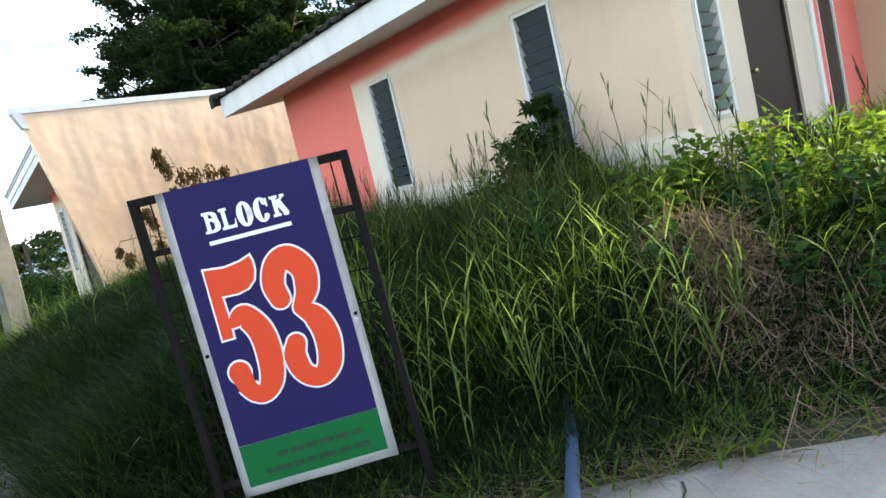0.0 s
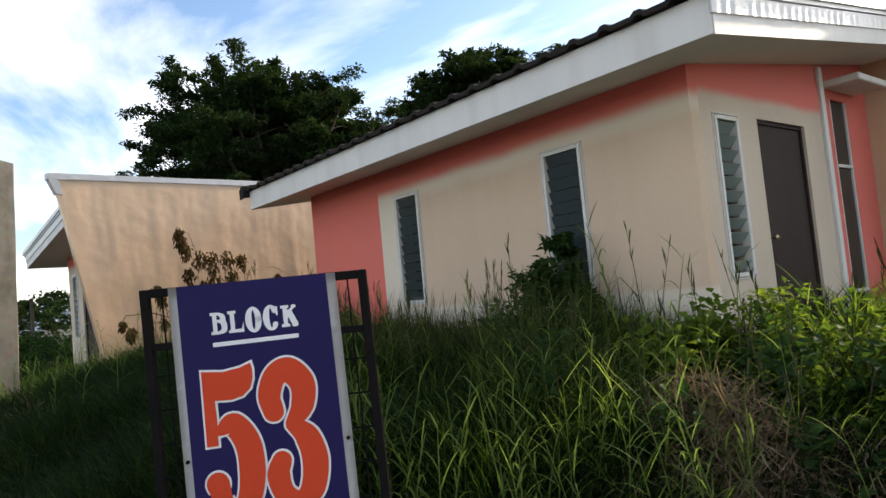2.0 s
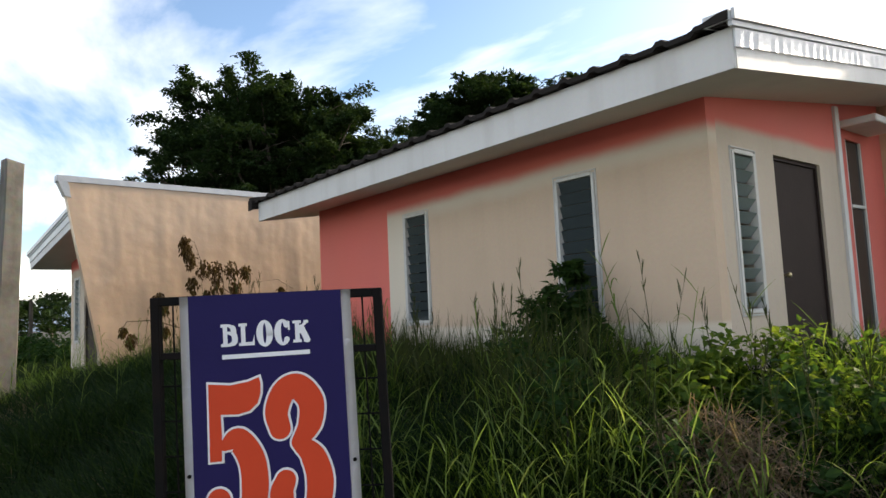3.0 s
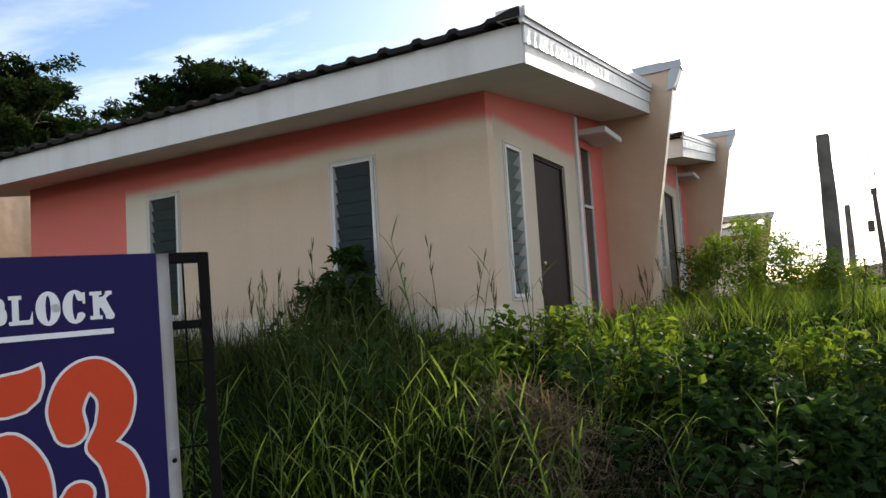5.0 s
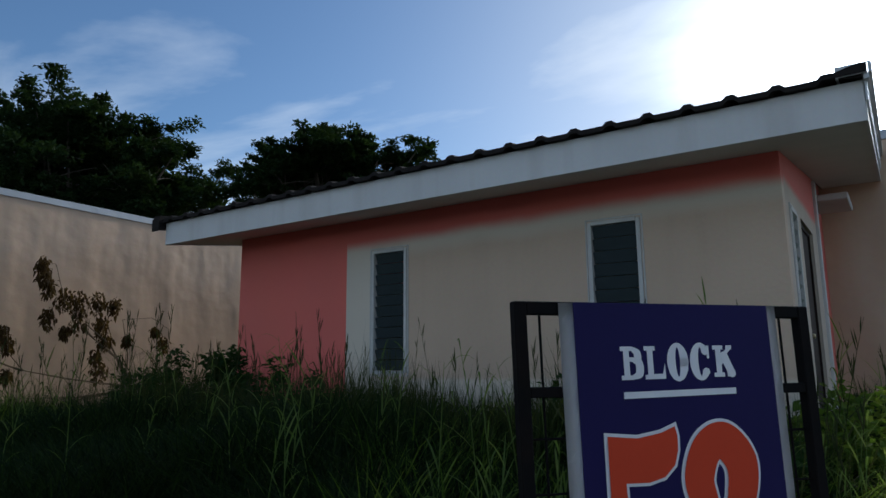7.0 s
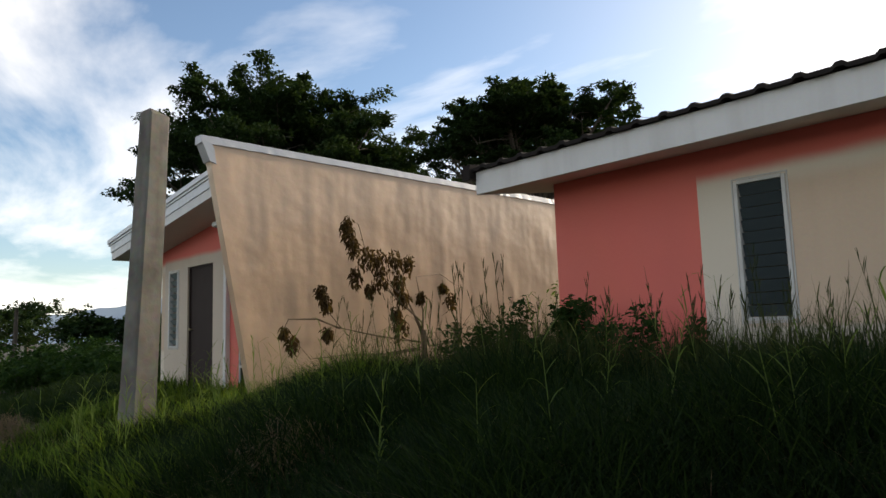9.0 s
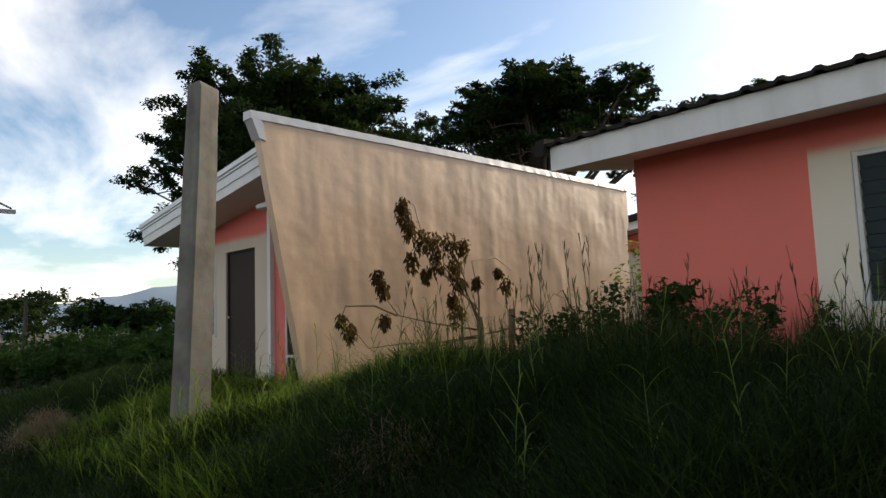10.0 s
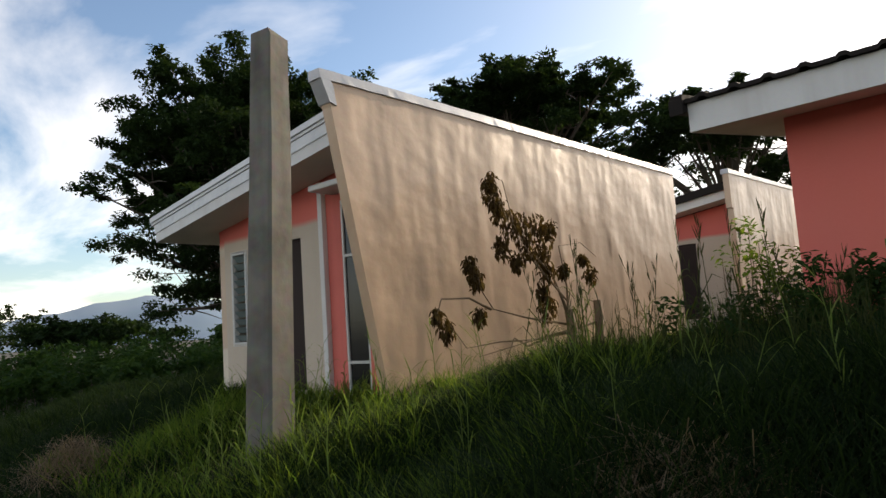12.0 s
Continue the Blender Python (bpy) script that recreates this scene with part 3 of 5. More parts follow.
    for x0, x1, lo, hi in ((0.668, 0.700, -0.008, 0.030), (0.697, 0.722, 0.034, 0.112)):
        bm = bmesh.new()
        add_prism(bm, [(-0.80, roof_z(-0.80) + lo), (3.99, roof_z(3.99) + lo), (3.99, roof_z(3.99) + hi), (-0.80, roof_z(-0.80) + hi)], 0, x0, x1)
        part("barge_board", bm, M_SHEET, house)
    boxes("floor_slab", M_INSIDE, house, ((-6.59, 0.15, -0.2), (-0.15, 3.99, -0.02)))
    return house


house = build_house()
house.matrix_basis = pose(0, 0, 1.0)
tagged(house, "cream and salmon bungalow with white fascia and dark roof", "house", "estate bungalows")
second = copy_thing(house, pose(-14.76, -2.15, 0.83, 0, 0, -87.3) @ Matrix.Diagonal((1.06, 1.02, 1, 1)))
tagged(second, "cream and salmon bungalow showing its bare tan firewall", "house")
row_house = copy_thing(house, pose(0.09, 6.7, 1.35))
copy_thing(house, pose(0, 27.0, 1.3))
swap = Matrix(((0, 1, 0, 0), (1, 0, 0, 0), (0, 0, 1, 0), (0, 0, 0, 1)))
copy_thing(house, Matrix.Translation((-15.15, 17.2, 1.25)) @ swap)
for x, y, z in ((10.6, 24.75, 0.9), (11.6, 39.0, 0.9), (12.6, 59.0, 0.5)):
    copy_thing(house, pose(x, y, z, 0, 0, 180))
for x, y, z in ((9.5, 84.0, -0.9), (11.5, 104.0, -1.1), (9.8, 122.0, -0.6)):
    copy_thing(house, pose(x, y, z, 0, 0, 180))


# ==== poles and wires
def square_pole(name, x, y, top, base, w0, w1, mat, label, lean=(0.0, 0.0)):
    """A tapered square concrete pole with a raised seam and a chamfered top."""
    bm = bmesh.new()
    n = 9
    rings = []
    for k in range(n + 1):
        f = k / n
        w = (w0 + (w1 - w0) * f) / 2
        z = base + (top - base) * f
        c = w * 0.12
        proud = 0.016 if k < 8 else 0.0
        jig = [0.006 * math.sin(k * 2.1 + q) for q in range(8)]
        co = ((-w + c, -w), (w - c, -w), (w, -w + c), (w, w - c), (w - c, w), (-w + c, w), (-w, w - c), (-w, -w + c))
        rings.append([bm.verts.new((x + lean[0] * (1 - f) + a + jig[q] + (proud if q in (2, 3) else 0.0), y + lean[1] * (1 - f) + b + jig[(q + 3) % 8], z + (0.06 * (a + b < 0) - 0.03 if k == n else 0))) for q, (a, b) in enumerate(co)])
    for a, b in zip(rings, rings[1:]):
        for q in range(8):
            bm.faces.new((a[q], a[(q + 1) % 8], b[(q + 1) % 8], b[q]))
    bm.faces.new(rings[-1]), bm.faces.new(rings[0][::-1])
    return tagged(part(name, bm, mat), label, "pole")


square_pole("concrete_pole", -10.35, -3.81, 4.65, 0.1, 0.345, 0.275, M_CONC, "short square weathered concrete pole in the grass", (-0.13, -0.11)).matrix_basis = Matrix.Translation((-10.35, -3.81, 0)) @ Matrix.Rotation(radians(13), 4, "Z") @ Matrix.Translation((10.35, 3.81, 0))
square_pole("concrete_pole", 2.84, 10.44, 4.55, 0.2, 0.30, 0.24, M_CONC, "square concrete pole beside the dirt street")
square_pole("concrete_pole", 4.8, 44.5, 6.1, 0.0, 0.4, 0.3, M_CONC, "distant concrete pole along the street")


def round_pole(x, y, top, mat, label, lean=0.0, r=0.13):
    bm = bmesh.new()
    add_tube(bm, [(x + lean * (1 - f), y, -0.2 + (top + 0.2) * f) for f in (0, 0.25, 0.5, 0.75, 1)], [r * 1.25, r * 1.15, r * 1.05, r * 0.95, r * 0.8], 10)
    return tagged(part("utility_pole", bm, mat, smooth=False), label, "pole")


pole = round_pole(7.77, 17.0, 7.6, M_DARKPOLE, "dark utility pole with a cable at its top", 0.35, 0.16)
boxes("bracket", M_DARKPOLE, pole, ((7.59, 16.94, 7.45), (7.95, 17.06, 7.52)))
round_pole(7.85, 39.0, 6.8, M_DARKPOLE, "distant dark utility pole", 0.3, 0.16)
mast = round_pole(6.3, 44.4, 7.0, M_DARKPOLE, "distant mast with two prongs and a box", 0.3, 0.15)
boxes("prong", M_DARKPOLE, mast, ((6.13, 44.37, 6.6), (6.19, 44.43, 9.0)))
boxes("prong", M_DARKPOLE, mast, ((6.41, 44.37, 6.6), (6.47, 44.43, 9.0)))
boxes("transformer_box", M_DARKPOLE, mast, ((5.80, 44.2, 4.3), (6.15, 44.6, 5.0)), bevel=0.03)
tower = round_pole(-25.2, -5.4, 10.6, M_POLE, "tall galvanised pole with twin prongs and cross arms", 0.0, 0.19)
for dy in (-0.25, 0.25):
    boxes("prong", M_POLE, tower, ((-25.25, -5.43 + dy, 9.3), (-25.15, -5.37 + dy, 12.9)))
boxes("cross_arm", M_POLE, tower, ((-25.25, -5.4, 5.15), (-25.15, -3.4, 5.27)))
boxes("cross_arm", M_POLE, tower, ((-25.25, -6.6, 9.0), (-25.15, -5.4, 9.1)))
boxes("clamp", M_DARKPOLE, tower, ((-25.45, -5.65, 6.05), (-24.95, -5.15, 6.2)), bevel=0.02)
bm = bmesh.new()
add_tube(bm, [(-25.2, -5.2, 6.1), (-25.2, -3.5, 5.3)], [0.03, 0.03], 6)
part("brace", bm, M_DARKPOLE, tower)


def wire(a, b, sag, label):
    bm = bmesh.new()
    a, b = Vector(a), Vector(b)
    pts = [a.lerp(b, k / 16) - Vector((0, 0, sag * 4 * (k / 16) * (1 - k / 16))) for k in range(17)]
    add_tube(bm, pts, [0.022] * 17, 5)
    tagged(part("cable", bm, M_DARKPOLE), label, "cable")


wire((7.77, 17.0, 7.5), (7.85, 39.0, 6.7), 1.6, "sagging cable between the utility poles")
wire((7.77, 17.0, 7.5), (11.5, 2.0, 9.6), 0.6, "sagging cable over the dirt street")
wire((-25.2, -5.4, 6.1), (-60, -14.0, 6.0), 1.0, "cable running from the galvanised pole")


# ==== sign
def stroke(bm, pts, radii, z, steps=8, grow=0.0):
    """A flat brush stroke through the points (Catmull-Rom), as wide as the radii say, with round ends."""
    P = [Vector((*p, 0)) for p in pts]
    P = [2 * P[0] - P[1]] + P + [2 * P[-1] - P[-2]]
    R = [radii[0]] + list(radii) + [radii[-1]]
    line, rad = [], []
    for k in range(1, len(P) - 2):
        for s in range(steps if k < len(P) - 3 else steps + 1):
            f = s / steps
            q = 0.5 * (2 * P[k] + (P[k + 1] - P[k - 1]) * f + (2 * P[k - 1] - 5 * P[k] + 4 * P[k + 1] - P[k + 2]) * f * f + (3 * P[k] - P[k - 1] - 3 * P[k + 1] + P[k + 2]) * f ** 3)
            line.append(q)
            rad.append(R[k] + (R[k + 1] - R[k]) * f + grow)
    rows = []
    for k, q in enumerate(line):
        d = (line[min(k + 1, len(line) - 1)] - line[max(k - 1, 0)]).normalized()
        nrm = Vector((-d.y, d.x, 0)) * rad[k]
        zz = z + 0.00002 * k
        rows.append([bm.verts.new((q.x + nrm.x, zz, q.y + nrm.y)), bm.verts.new((q.x - nrm.x, zz, q.y - nrm.y))])
    for a, b in zip(rows, rows[1:]):
        bm.faces.new((a[0], a[1], b[1], b[0]))
    for q, r in ((line[0], rad[0]), (line[-1], rad[-1])):
        bm.faces.new([bm.verts.new((q.x + r * math.cos(t * math.pi / 9), z - 0.0002, q.y + r * math.sin(t * math.pi / 9))) for t in range(18)])


def poly(bm, pts, z):
    bm.faces.new([bm.verts.new((a, z, b)) for a, b in pts])


def build_sign():
    """Banner on a steel frame; local x along its width, z up, front towards -y."""
    sign = new("block_sign")
    for x in (-0.49, 0.49):
        boxes("post", M_STEEL, sign, ((x - 0.019, -0.019, -0.45), (x + 0.019, 0.019, 1.468)), bevel=0.003, label="black square steel post")
    boxes("top_bar", M_STEEL, sign, ((-0.471, -0.018, 1.430), (0.471, 0.018, 1.468)), bevel=0.003)
    boxes("mid_bar", M_STEEL, sign, ((-0.471, -0.016, 1.195), (0.471, 0.016, 1.225)), bevel=0.003)
    boxes("low_bar", M_STEEL, sign, ((-0.471, -0.016, 0.06), (0.471, 0.016, 0.09)), bevel=0.003)
    for z in (0.18, 0.33, 0.48, 0.63, 0.78, 0.93, 1.08):
        bm = bmesh.new()
        add_tube(bm, [(-0.48, 0.006, z), (0.48, 0.006, z)], [0.004, 0.004], 6)
        part("mesh_wire", bm, M_STEEL, sign)
    for x in (-0.42, 0.42):
        bm = bmesh.new()
        add_tube(bm, [(x, 0.013, 0.02), (x, 0.013, 1.44)], [0.004, 0.004], 6)
        part("mesh_wire", bm, M_STEEL, sign)
    # banner cloth, a little wavy
    nx, nz = 14, 26
    bm = bmesh.new()
    g = [[bm.verts.new((-0.375 + 0.75 * i / nx, -0.024 - 0.004 * math.sin(i * 0.9 + j * 0.35) * (0 < i < nx), 0.006 + 1.459 * j / nz)) for j in range(nz + 1)] for i in range(nx + 1)]
    for i in range(nx):
        for j in range(nz):
            bm.faces.new((g[i][j], g[i + 1][j], g[i + 1][j + 1], g[i][j + 1]))
    bmesh.ops.solidify(bm, geom=list(bm.faces), thickness=-0.003)
    banner = part("banner", bm, M_BWHITE, sign, "vinyl banner with white edges", smooth=True)
    def sheet(name, a, b, c, d, y, mat, label=""):
        boxes(name, mat, banner, ((a, y - 0.003, b), (c, y, d)), label=label)
    F = -0.032
    sheet("navy_field", -0.333, 0.252, 0.335, 1.466, F, M_NAVY, "navy blue printed field")
    sheet("green_strip", -0.333, 0.052, 0.335, 0.249, F, M_GREEN, "green strip with faded unreadable writing")
    sheet("underline", -0.190, 1.184, 0.190, 1.203, F - 0.004, M_BWHITE)
    rnd = random.Random(3)
    for row, (x0, x1) in ((0.172, (-0.16, 0.25)), (0.105, (-0.24, 0.27))):
        x = x0
        while x < x1:
            w = 0.03 + 0.05 * rnd.random()
            sheet("faded_word", x, row - 0.011, min(x + w, x1 + 0.02), row + 0.011, F - 0.004, M_INK)
            x += w + 0.018
    # heading: slab-serif letters from bars and strokes
    def letter(ch, x0, w):
        bm = bmesh.new()
        y, lo, hi = F - 0.0045, 1.238, 1.336
        bar = lambda a, b, c, d: poly(bm, [(a, b), (c, b), (c, d), (a, d)], y)
        X = lambda f: x0 + w * f
        if ch in "BLK":
            bar(X(0.14), lo, X(0.42), hi)
            bar(X(0.0), lo, X(0.14), lo + 0.013), bar(X(0.0), hi - 0.013, X(0.14), hi)
            bar(X(0.42), hi - 0.013, X(0.54), hi)
        if ch == "B":
            bar(X(0.42), lo, X(0.6), lo + 0.013), bar(X(0.42), lo + 0.053, X(0.58), lo + 0.066)
            stroke(bm, [(X(0.55), hi - 0.0065), (X(0.80), hi - 0.02), (X(0.80), hi - 0.042), (X(0.55), lo + 0.0595)], [0.0062, 0.012, 0.012, 0.0062], y - 0.001, 8)
            stroke(bm, [(X(0.55), lo + 0.0595), (X(0.86), lo + 0.048), (X(0.86), lo + 0.018), (X(0.55), lo + 0.0065)], [0.0062, 0.013, 0.013, 0.0062], y - 0.0015, 8)
        if ch == "L":
            bar(X(0.42), lo, X(1.0), lo + 0.015)
            poly(bm, [(X(0.86), lo + 0.015), (X(1.0), lo + 0.015), (X(1.0), lo + 0.046)], y)
        if ch in "OC":
            st, en = (0, 360) if ch == "O" else (38, 322)
            pts, rr = [], []
            for k in range(15):
                a = radians(st + (en - st) * k / 14)
                pts.append((X(0.5) + (w * 0.5 - 0.012) * math.cos(a), (lo + hi) / 2 + 0.0515 * math.sin(a)))
                rr.append(0.006 + 0.0085 * abs(math.cos(a)) ** 1.3)
            stroke(bm, pts, rr, y, 4)
            if ch == "C":
                bar(X(0.84), hi - 0.040, X(0.96), hi)
        if ch == "K":
            stroke(bm, [(X(0.42), lo + 0.045), (X(0.65), lo + 0.075), (X(0.88), hi - 0.008)], [0.006, 0.006, 0.006], y - 0.001, 4)
            stroke(bm, [(X(0.55), lo + 0.066), (X(0.72), lo + 0.038), (X(0.90), lo + 0.010)], [0.013, 0.013, 0.013], y - 0.002, 4)
            bar(X(0.70), hi - 0.013, X(1.0), hi), bar(X(0.68), lo, X(1.06), lo + 0.013), bar(X(0.42), lo, X(0.54), lo + 0.013)
        bmesh.ops.recalc_face_normals(bm, faces=bm.faces)
        part("letter", bm, M_BWHITE, banner, "white slab-serif letter " + ch)
    for k, ch in enumerate("BLOCK"):
        letter(ch, -0.193 + 0.0785 * k, 0.068)
    # numerals
    def split(rows):
        return [(0.905 * a - 0.009, 0.414 + 0.955 * (b - 0.4125)) for a, b, _ in rows], [0.935 * c for _, _, c in rows]
    five_hook = split([(-0.205, 0.835, 0.026), (-0.14, 0.853, 0.056), (-0.080, 0.765, 0.061), (-0.068, 0.64, 0.062), (-0.092, 0.52, 0.056), (-0.150, 0.465, 0.043), (-0.212, 0.50, 0.043), (-0.240, 0.595, 0.054)])
    five_head = [(-0.264, 1.092), (-0.16, 1.080), (-0.085, 1.090), (-0.028, 1.110), (-0.019, 1.070), (-0.021, 1.025), (-0.036, 0.980), (-0.075, 0.946), (-0.130, 0.934), (-0.196, 0.938), (-0.194, 0.86), (-0.198, 0.742), (-0.268, 0.742)]

    def inset(pts, d):
        """The outline moved inwards by d (points run clockwise)."""
        out = []
        for k, p in enumerate(pts):
            a, b = Vector(pts[k - 1]), Vector(pts[(k + 1) % len(pts)])
            u, w = (Vector(p) - a).normalized(), (b - Vector(p)).normalized()
            n = Vector((u.y + w.y, -u.x - w.x)).normalized()
            q = Vector(p) + n * d / max(0.5, n.dot(Vector((u.y, -u.x))))
            out.append((q.x, q.y))
        return out
    three_top = split([(0.062, 0.885, 0.048), (0.048, 0.965, 0.053), (0.085, 1.050, 0.055), (0.152, 1.072, 0.060), (0.212, 1.0, 0.059), (0.203, 0.90, 0.054), (0.150, 0.82, 0.036)])
    three_low = split([(0.150, 0.815, 0.036), (0.210, 0.75, 0.056), (0.238, 0.64, 0.061), (0.215, 0.52, 0.057), (0.150, 0.468, 0.045), (0.078, 0.508, 0.048), (0.055, 0.595, 0.054), (0.078, 0.655, 0.046)])
    for name, mat, grow, y in (("numeral_outline", M_BWHITE, 0.0095, F - 0.004), ("numeral", M_ORANGE, 0.0, F - 0.0075)):
        for which in ("five", "three"):
            bm = bmesh.new()
            if which == "five":
                stroke(bm, *five_hook, y, 8, grow)
                poly(bm, inset(five_head, 0.0095 - grow), y - 0.0012)
            else:
                stroke(bm, *three_top, y, 8, grow)
                stroke(bm, *three_low, y - 0.0008, 8, grow)
            bmesh.ops.recalc_face_normals(bm, faces=bm.faces)
            part(name, bm, mat, banner, ("orange-red numeral " if mat is M_ORANGE else "white outline of the numeral ") + which)
    for x in (-0.352, 0.357):
        bm = bmesh.new()
        add_tube(bm, [(x, -0.031, 0.700), (x, -0.039, 0.700)], [0.009, 0.008], 10)
        part("eyelet", bm, M_STEEL, banner)
    # the frame leans a little sideways, and the banner sags towards one lower corner
    for ob in sign.children_recursive:
        on_cloth = ob is banner or ob.parent is banner
        for v in ob.data.vertices:
            x, z = v.co.x, v.co.z
            v.co.x = x + 0.036 * (1 - z / 1.47)
            if on_cloth:
                v.co.z = z + 0.05 * (x / 0.75 + 0.5) * min(1.0, max(0.0, (1.47 - z) / 0.8))
    return tagged(sign, "black steel frame sign with a navy banner reading BLOCK 53", "sign")


sign = build_sign()
sign.matrix_basis = pose(0.124, -3.985, 0.45, 0, 0, 49.6)


# ==== plants
rng = np.random.default_rng(7)


def clear_of_houses(x, y):
    inside = lambda a, b, c, d: (x > a) & (x < b) & (y > c) & (y < d)
    return ~(inside(-6.9, 0.15, -0.06, 4.3) | inside(-15.5, -10.72, -2.15, 5.2) | inside(-6.9, 0.15, 6.6, 11.0) | inside(-15.3, -10.9, 10.3, 17.4))


def scatter(n, x0, x1, y0, y1, edge=0.05, tuft=0):
    """Roots on the bank, at random or gathered in tufts."""
    x, y = rng.uniform(x0, x1, n), rng.uniform(y0, y1, n)
    if tuft:
        k = rng.integers(0, n // tuft, n)
        x, y = x[k] + rng.normal(0, 0.05, n), y[k] + rng.normal(0, 0.05, n)
    ok = (bank(x, y) > edge) & clear_of_houses(x, y)
    return x[ok], y[ok]


def blades(name, x, y, height, width, bend, mat, label, spread=0.6):
    """Curved tapering grass blades, one island each."""
    n = len(x)
    z = ground_z(x, y) - 0.03
    h = height * rng.uniform(0.55, 1.15, n)
    w = width * rng.uniform(0.6, 1.3, n)
    a = rng.uniform(0, 2 * np.pi, n)
    f = a + rng.normal(np.pi / 2, 0.5, n)
    lean = rng.uniform(0.05, spread, n)
    curl = bend * rng.uniform(0.2, 1.0, n)
    rows = []
    for t, ww in ((0, 0.8), (0.35, 1.0), (0.7, 0.7), (1.0, 0.0)):
        out = h * (lean * t + curl * t ** 2.4)
        up = h * (t - 0.35 * curl * t ** 2.6)
        c = np.stack([x + np.cos(a) * out, y + np.sin(a) * out, z + up], -1)
        s = np.stack([np.cos(f), np.sin(f), np.zeros(n)], -1) * (w * ww / 2)[:, None]
        rows += [c - s, c + s] if ww else [c]
    v = np.stack(rows, 1).reshape(-1, 3)
    b = (np.arange(n) * 7)[:, None]
    quads = np.concatenate([b + [0, 1, 3, 2], b + [2, 3, 5, 4]])
    tris = b + [4, 5, 6]
    ob = raw(name, v.tolist(), quads.tolist() + tris.tolist(), mat)
    return tagged(ob, label, "grass", kind="stuff")


def tall(x, y, base):
    """Grass stays short at the road's edge."""
    return base * (0.35 + 0.65 * smooth(0.1, 1.1, bank(x, y))) * (0.8 + 0.25 * np.sin(x * 2.3 + 1.0) * np.sin(y * 1.9)) * (1 - 0.3 * smooth(-7, -9, x)) * (1 - 0.5 * np.exp(-((x + 9.4) / 1.2) ** 2 - ((y - 0.2) / 1.7) ** 2))


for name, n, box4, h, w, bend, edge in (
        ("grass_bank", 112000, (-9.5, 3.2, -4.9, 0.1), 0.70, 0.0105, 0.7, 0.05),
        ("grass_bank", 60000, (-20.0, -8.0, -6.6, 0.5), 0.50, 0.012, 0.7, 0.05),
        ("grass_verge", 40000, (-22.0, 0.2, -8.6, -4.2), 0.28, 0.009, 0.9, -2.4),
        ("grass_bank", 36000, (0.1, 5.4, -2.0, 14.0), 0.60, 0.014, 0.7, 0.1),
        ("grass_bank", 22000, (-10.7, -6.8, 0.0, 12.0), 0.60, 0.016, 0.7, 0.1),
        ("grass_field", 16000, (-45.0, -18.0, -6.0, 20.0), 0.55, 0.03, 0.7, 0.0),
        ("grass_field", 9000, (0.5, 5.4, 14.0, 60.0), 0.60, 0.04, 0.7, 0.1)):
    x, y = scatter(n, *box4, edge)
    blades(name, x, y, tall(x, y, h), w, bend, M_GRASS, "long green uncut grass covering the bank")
# tufts where sun falls on the grass: a lighter leaf colour imitates the sunlight
x, y = scatter(4200, -2.0, 3.0, -3.6, -0.4, 0.1, 16)
blades("light_grass", x, y, tall(x, y, 0.80), 0.0105, 0.6, M_VINE, "broad grass tufts on the bank, sunlight put into their yellow-green colour", 0.45)
x, y = scatter(9000, 0.6, 5.0, -0.2, 9.0, 0.1, 25)
blades("light_grass", x, y, tall(x, y, 0.8), 0.016, 0.6, M_VINE, "grass tufts by the dirt street, sunlight put into their yellow-green colour", 0.4)
x, y = scatter(15000, -13.5, -7.0, -5.2, 0.4, 0.2, 20)
blades("light_grass", x, y, tall(x, y, 0.75), 0.012, 0.7, M_VINE, "grass tufts in front of the firewall, sunlight put into their yellow-green colour", 0.4)
x, y = scatter(7000, -10.6, -7.3, 0.2, 9.0, 0.2, 20)
blades("light_grass", x, y, tall(x, y, 0.85), 0.014, 0.7, M_VINE, "grass tufts between the houses, sunlight put into their yellow-green colour", 0.4)
x, y = scatter(6500, -9.5, 0.4, -2.3, -0.12, 0.6, 6)
blades("seeding_grass", x, y, tall(x, y, 0.98), 0.0085, 0.18, M_STALK, "upright seeding grass spikes along the walls", 0.22)
x, y = scatter(9000, -12.0, 4.0, -4.8, 0.0, 0.0)
blades("dry_grass", x, y, tall(x, y, 0.5), 0.005, 1.2, M_DRYGRASS, "dry straw-coloured blades among the grass", 0.9)

x, y = scatter(16000, -0.6, 4.8, -5.3, -1.0, -0.32)
near = bank(x, y) < 0.4
x, y = x[near], y[near]
keep = rng.uniform(0, 1, len(x)) < np.clip(0.15 + 1.3 * (bank(x, y) + 0.32), 0, 1) * (0.4 + 0.6 * (np.sin(x * 5.1) * np.sin(y * 4.3 + x) > -0.1))
blades("edge_weeds", x[keep], y[keep], 0.17, 0.015, 1.1, M_VINE, "low straggling weeds creeping over the concrete's edge", 1.1)


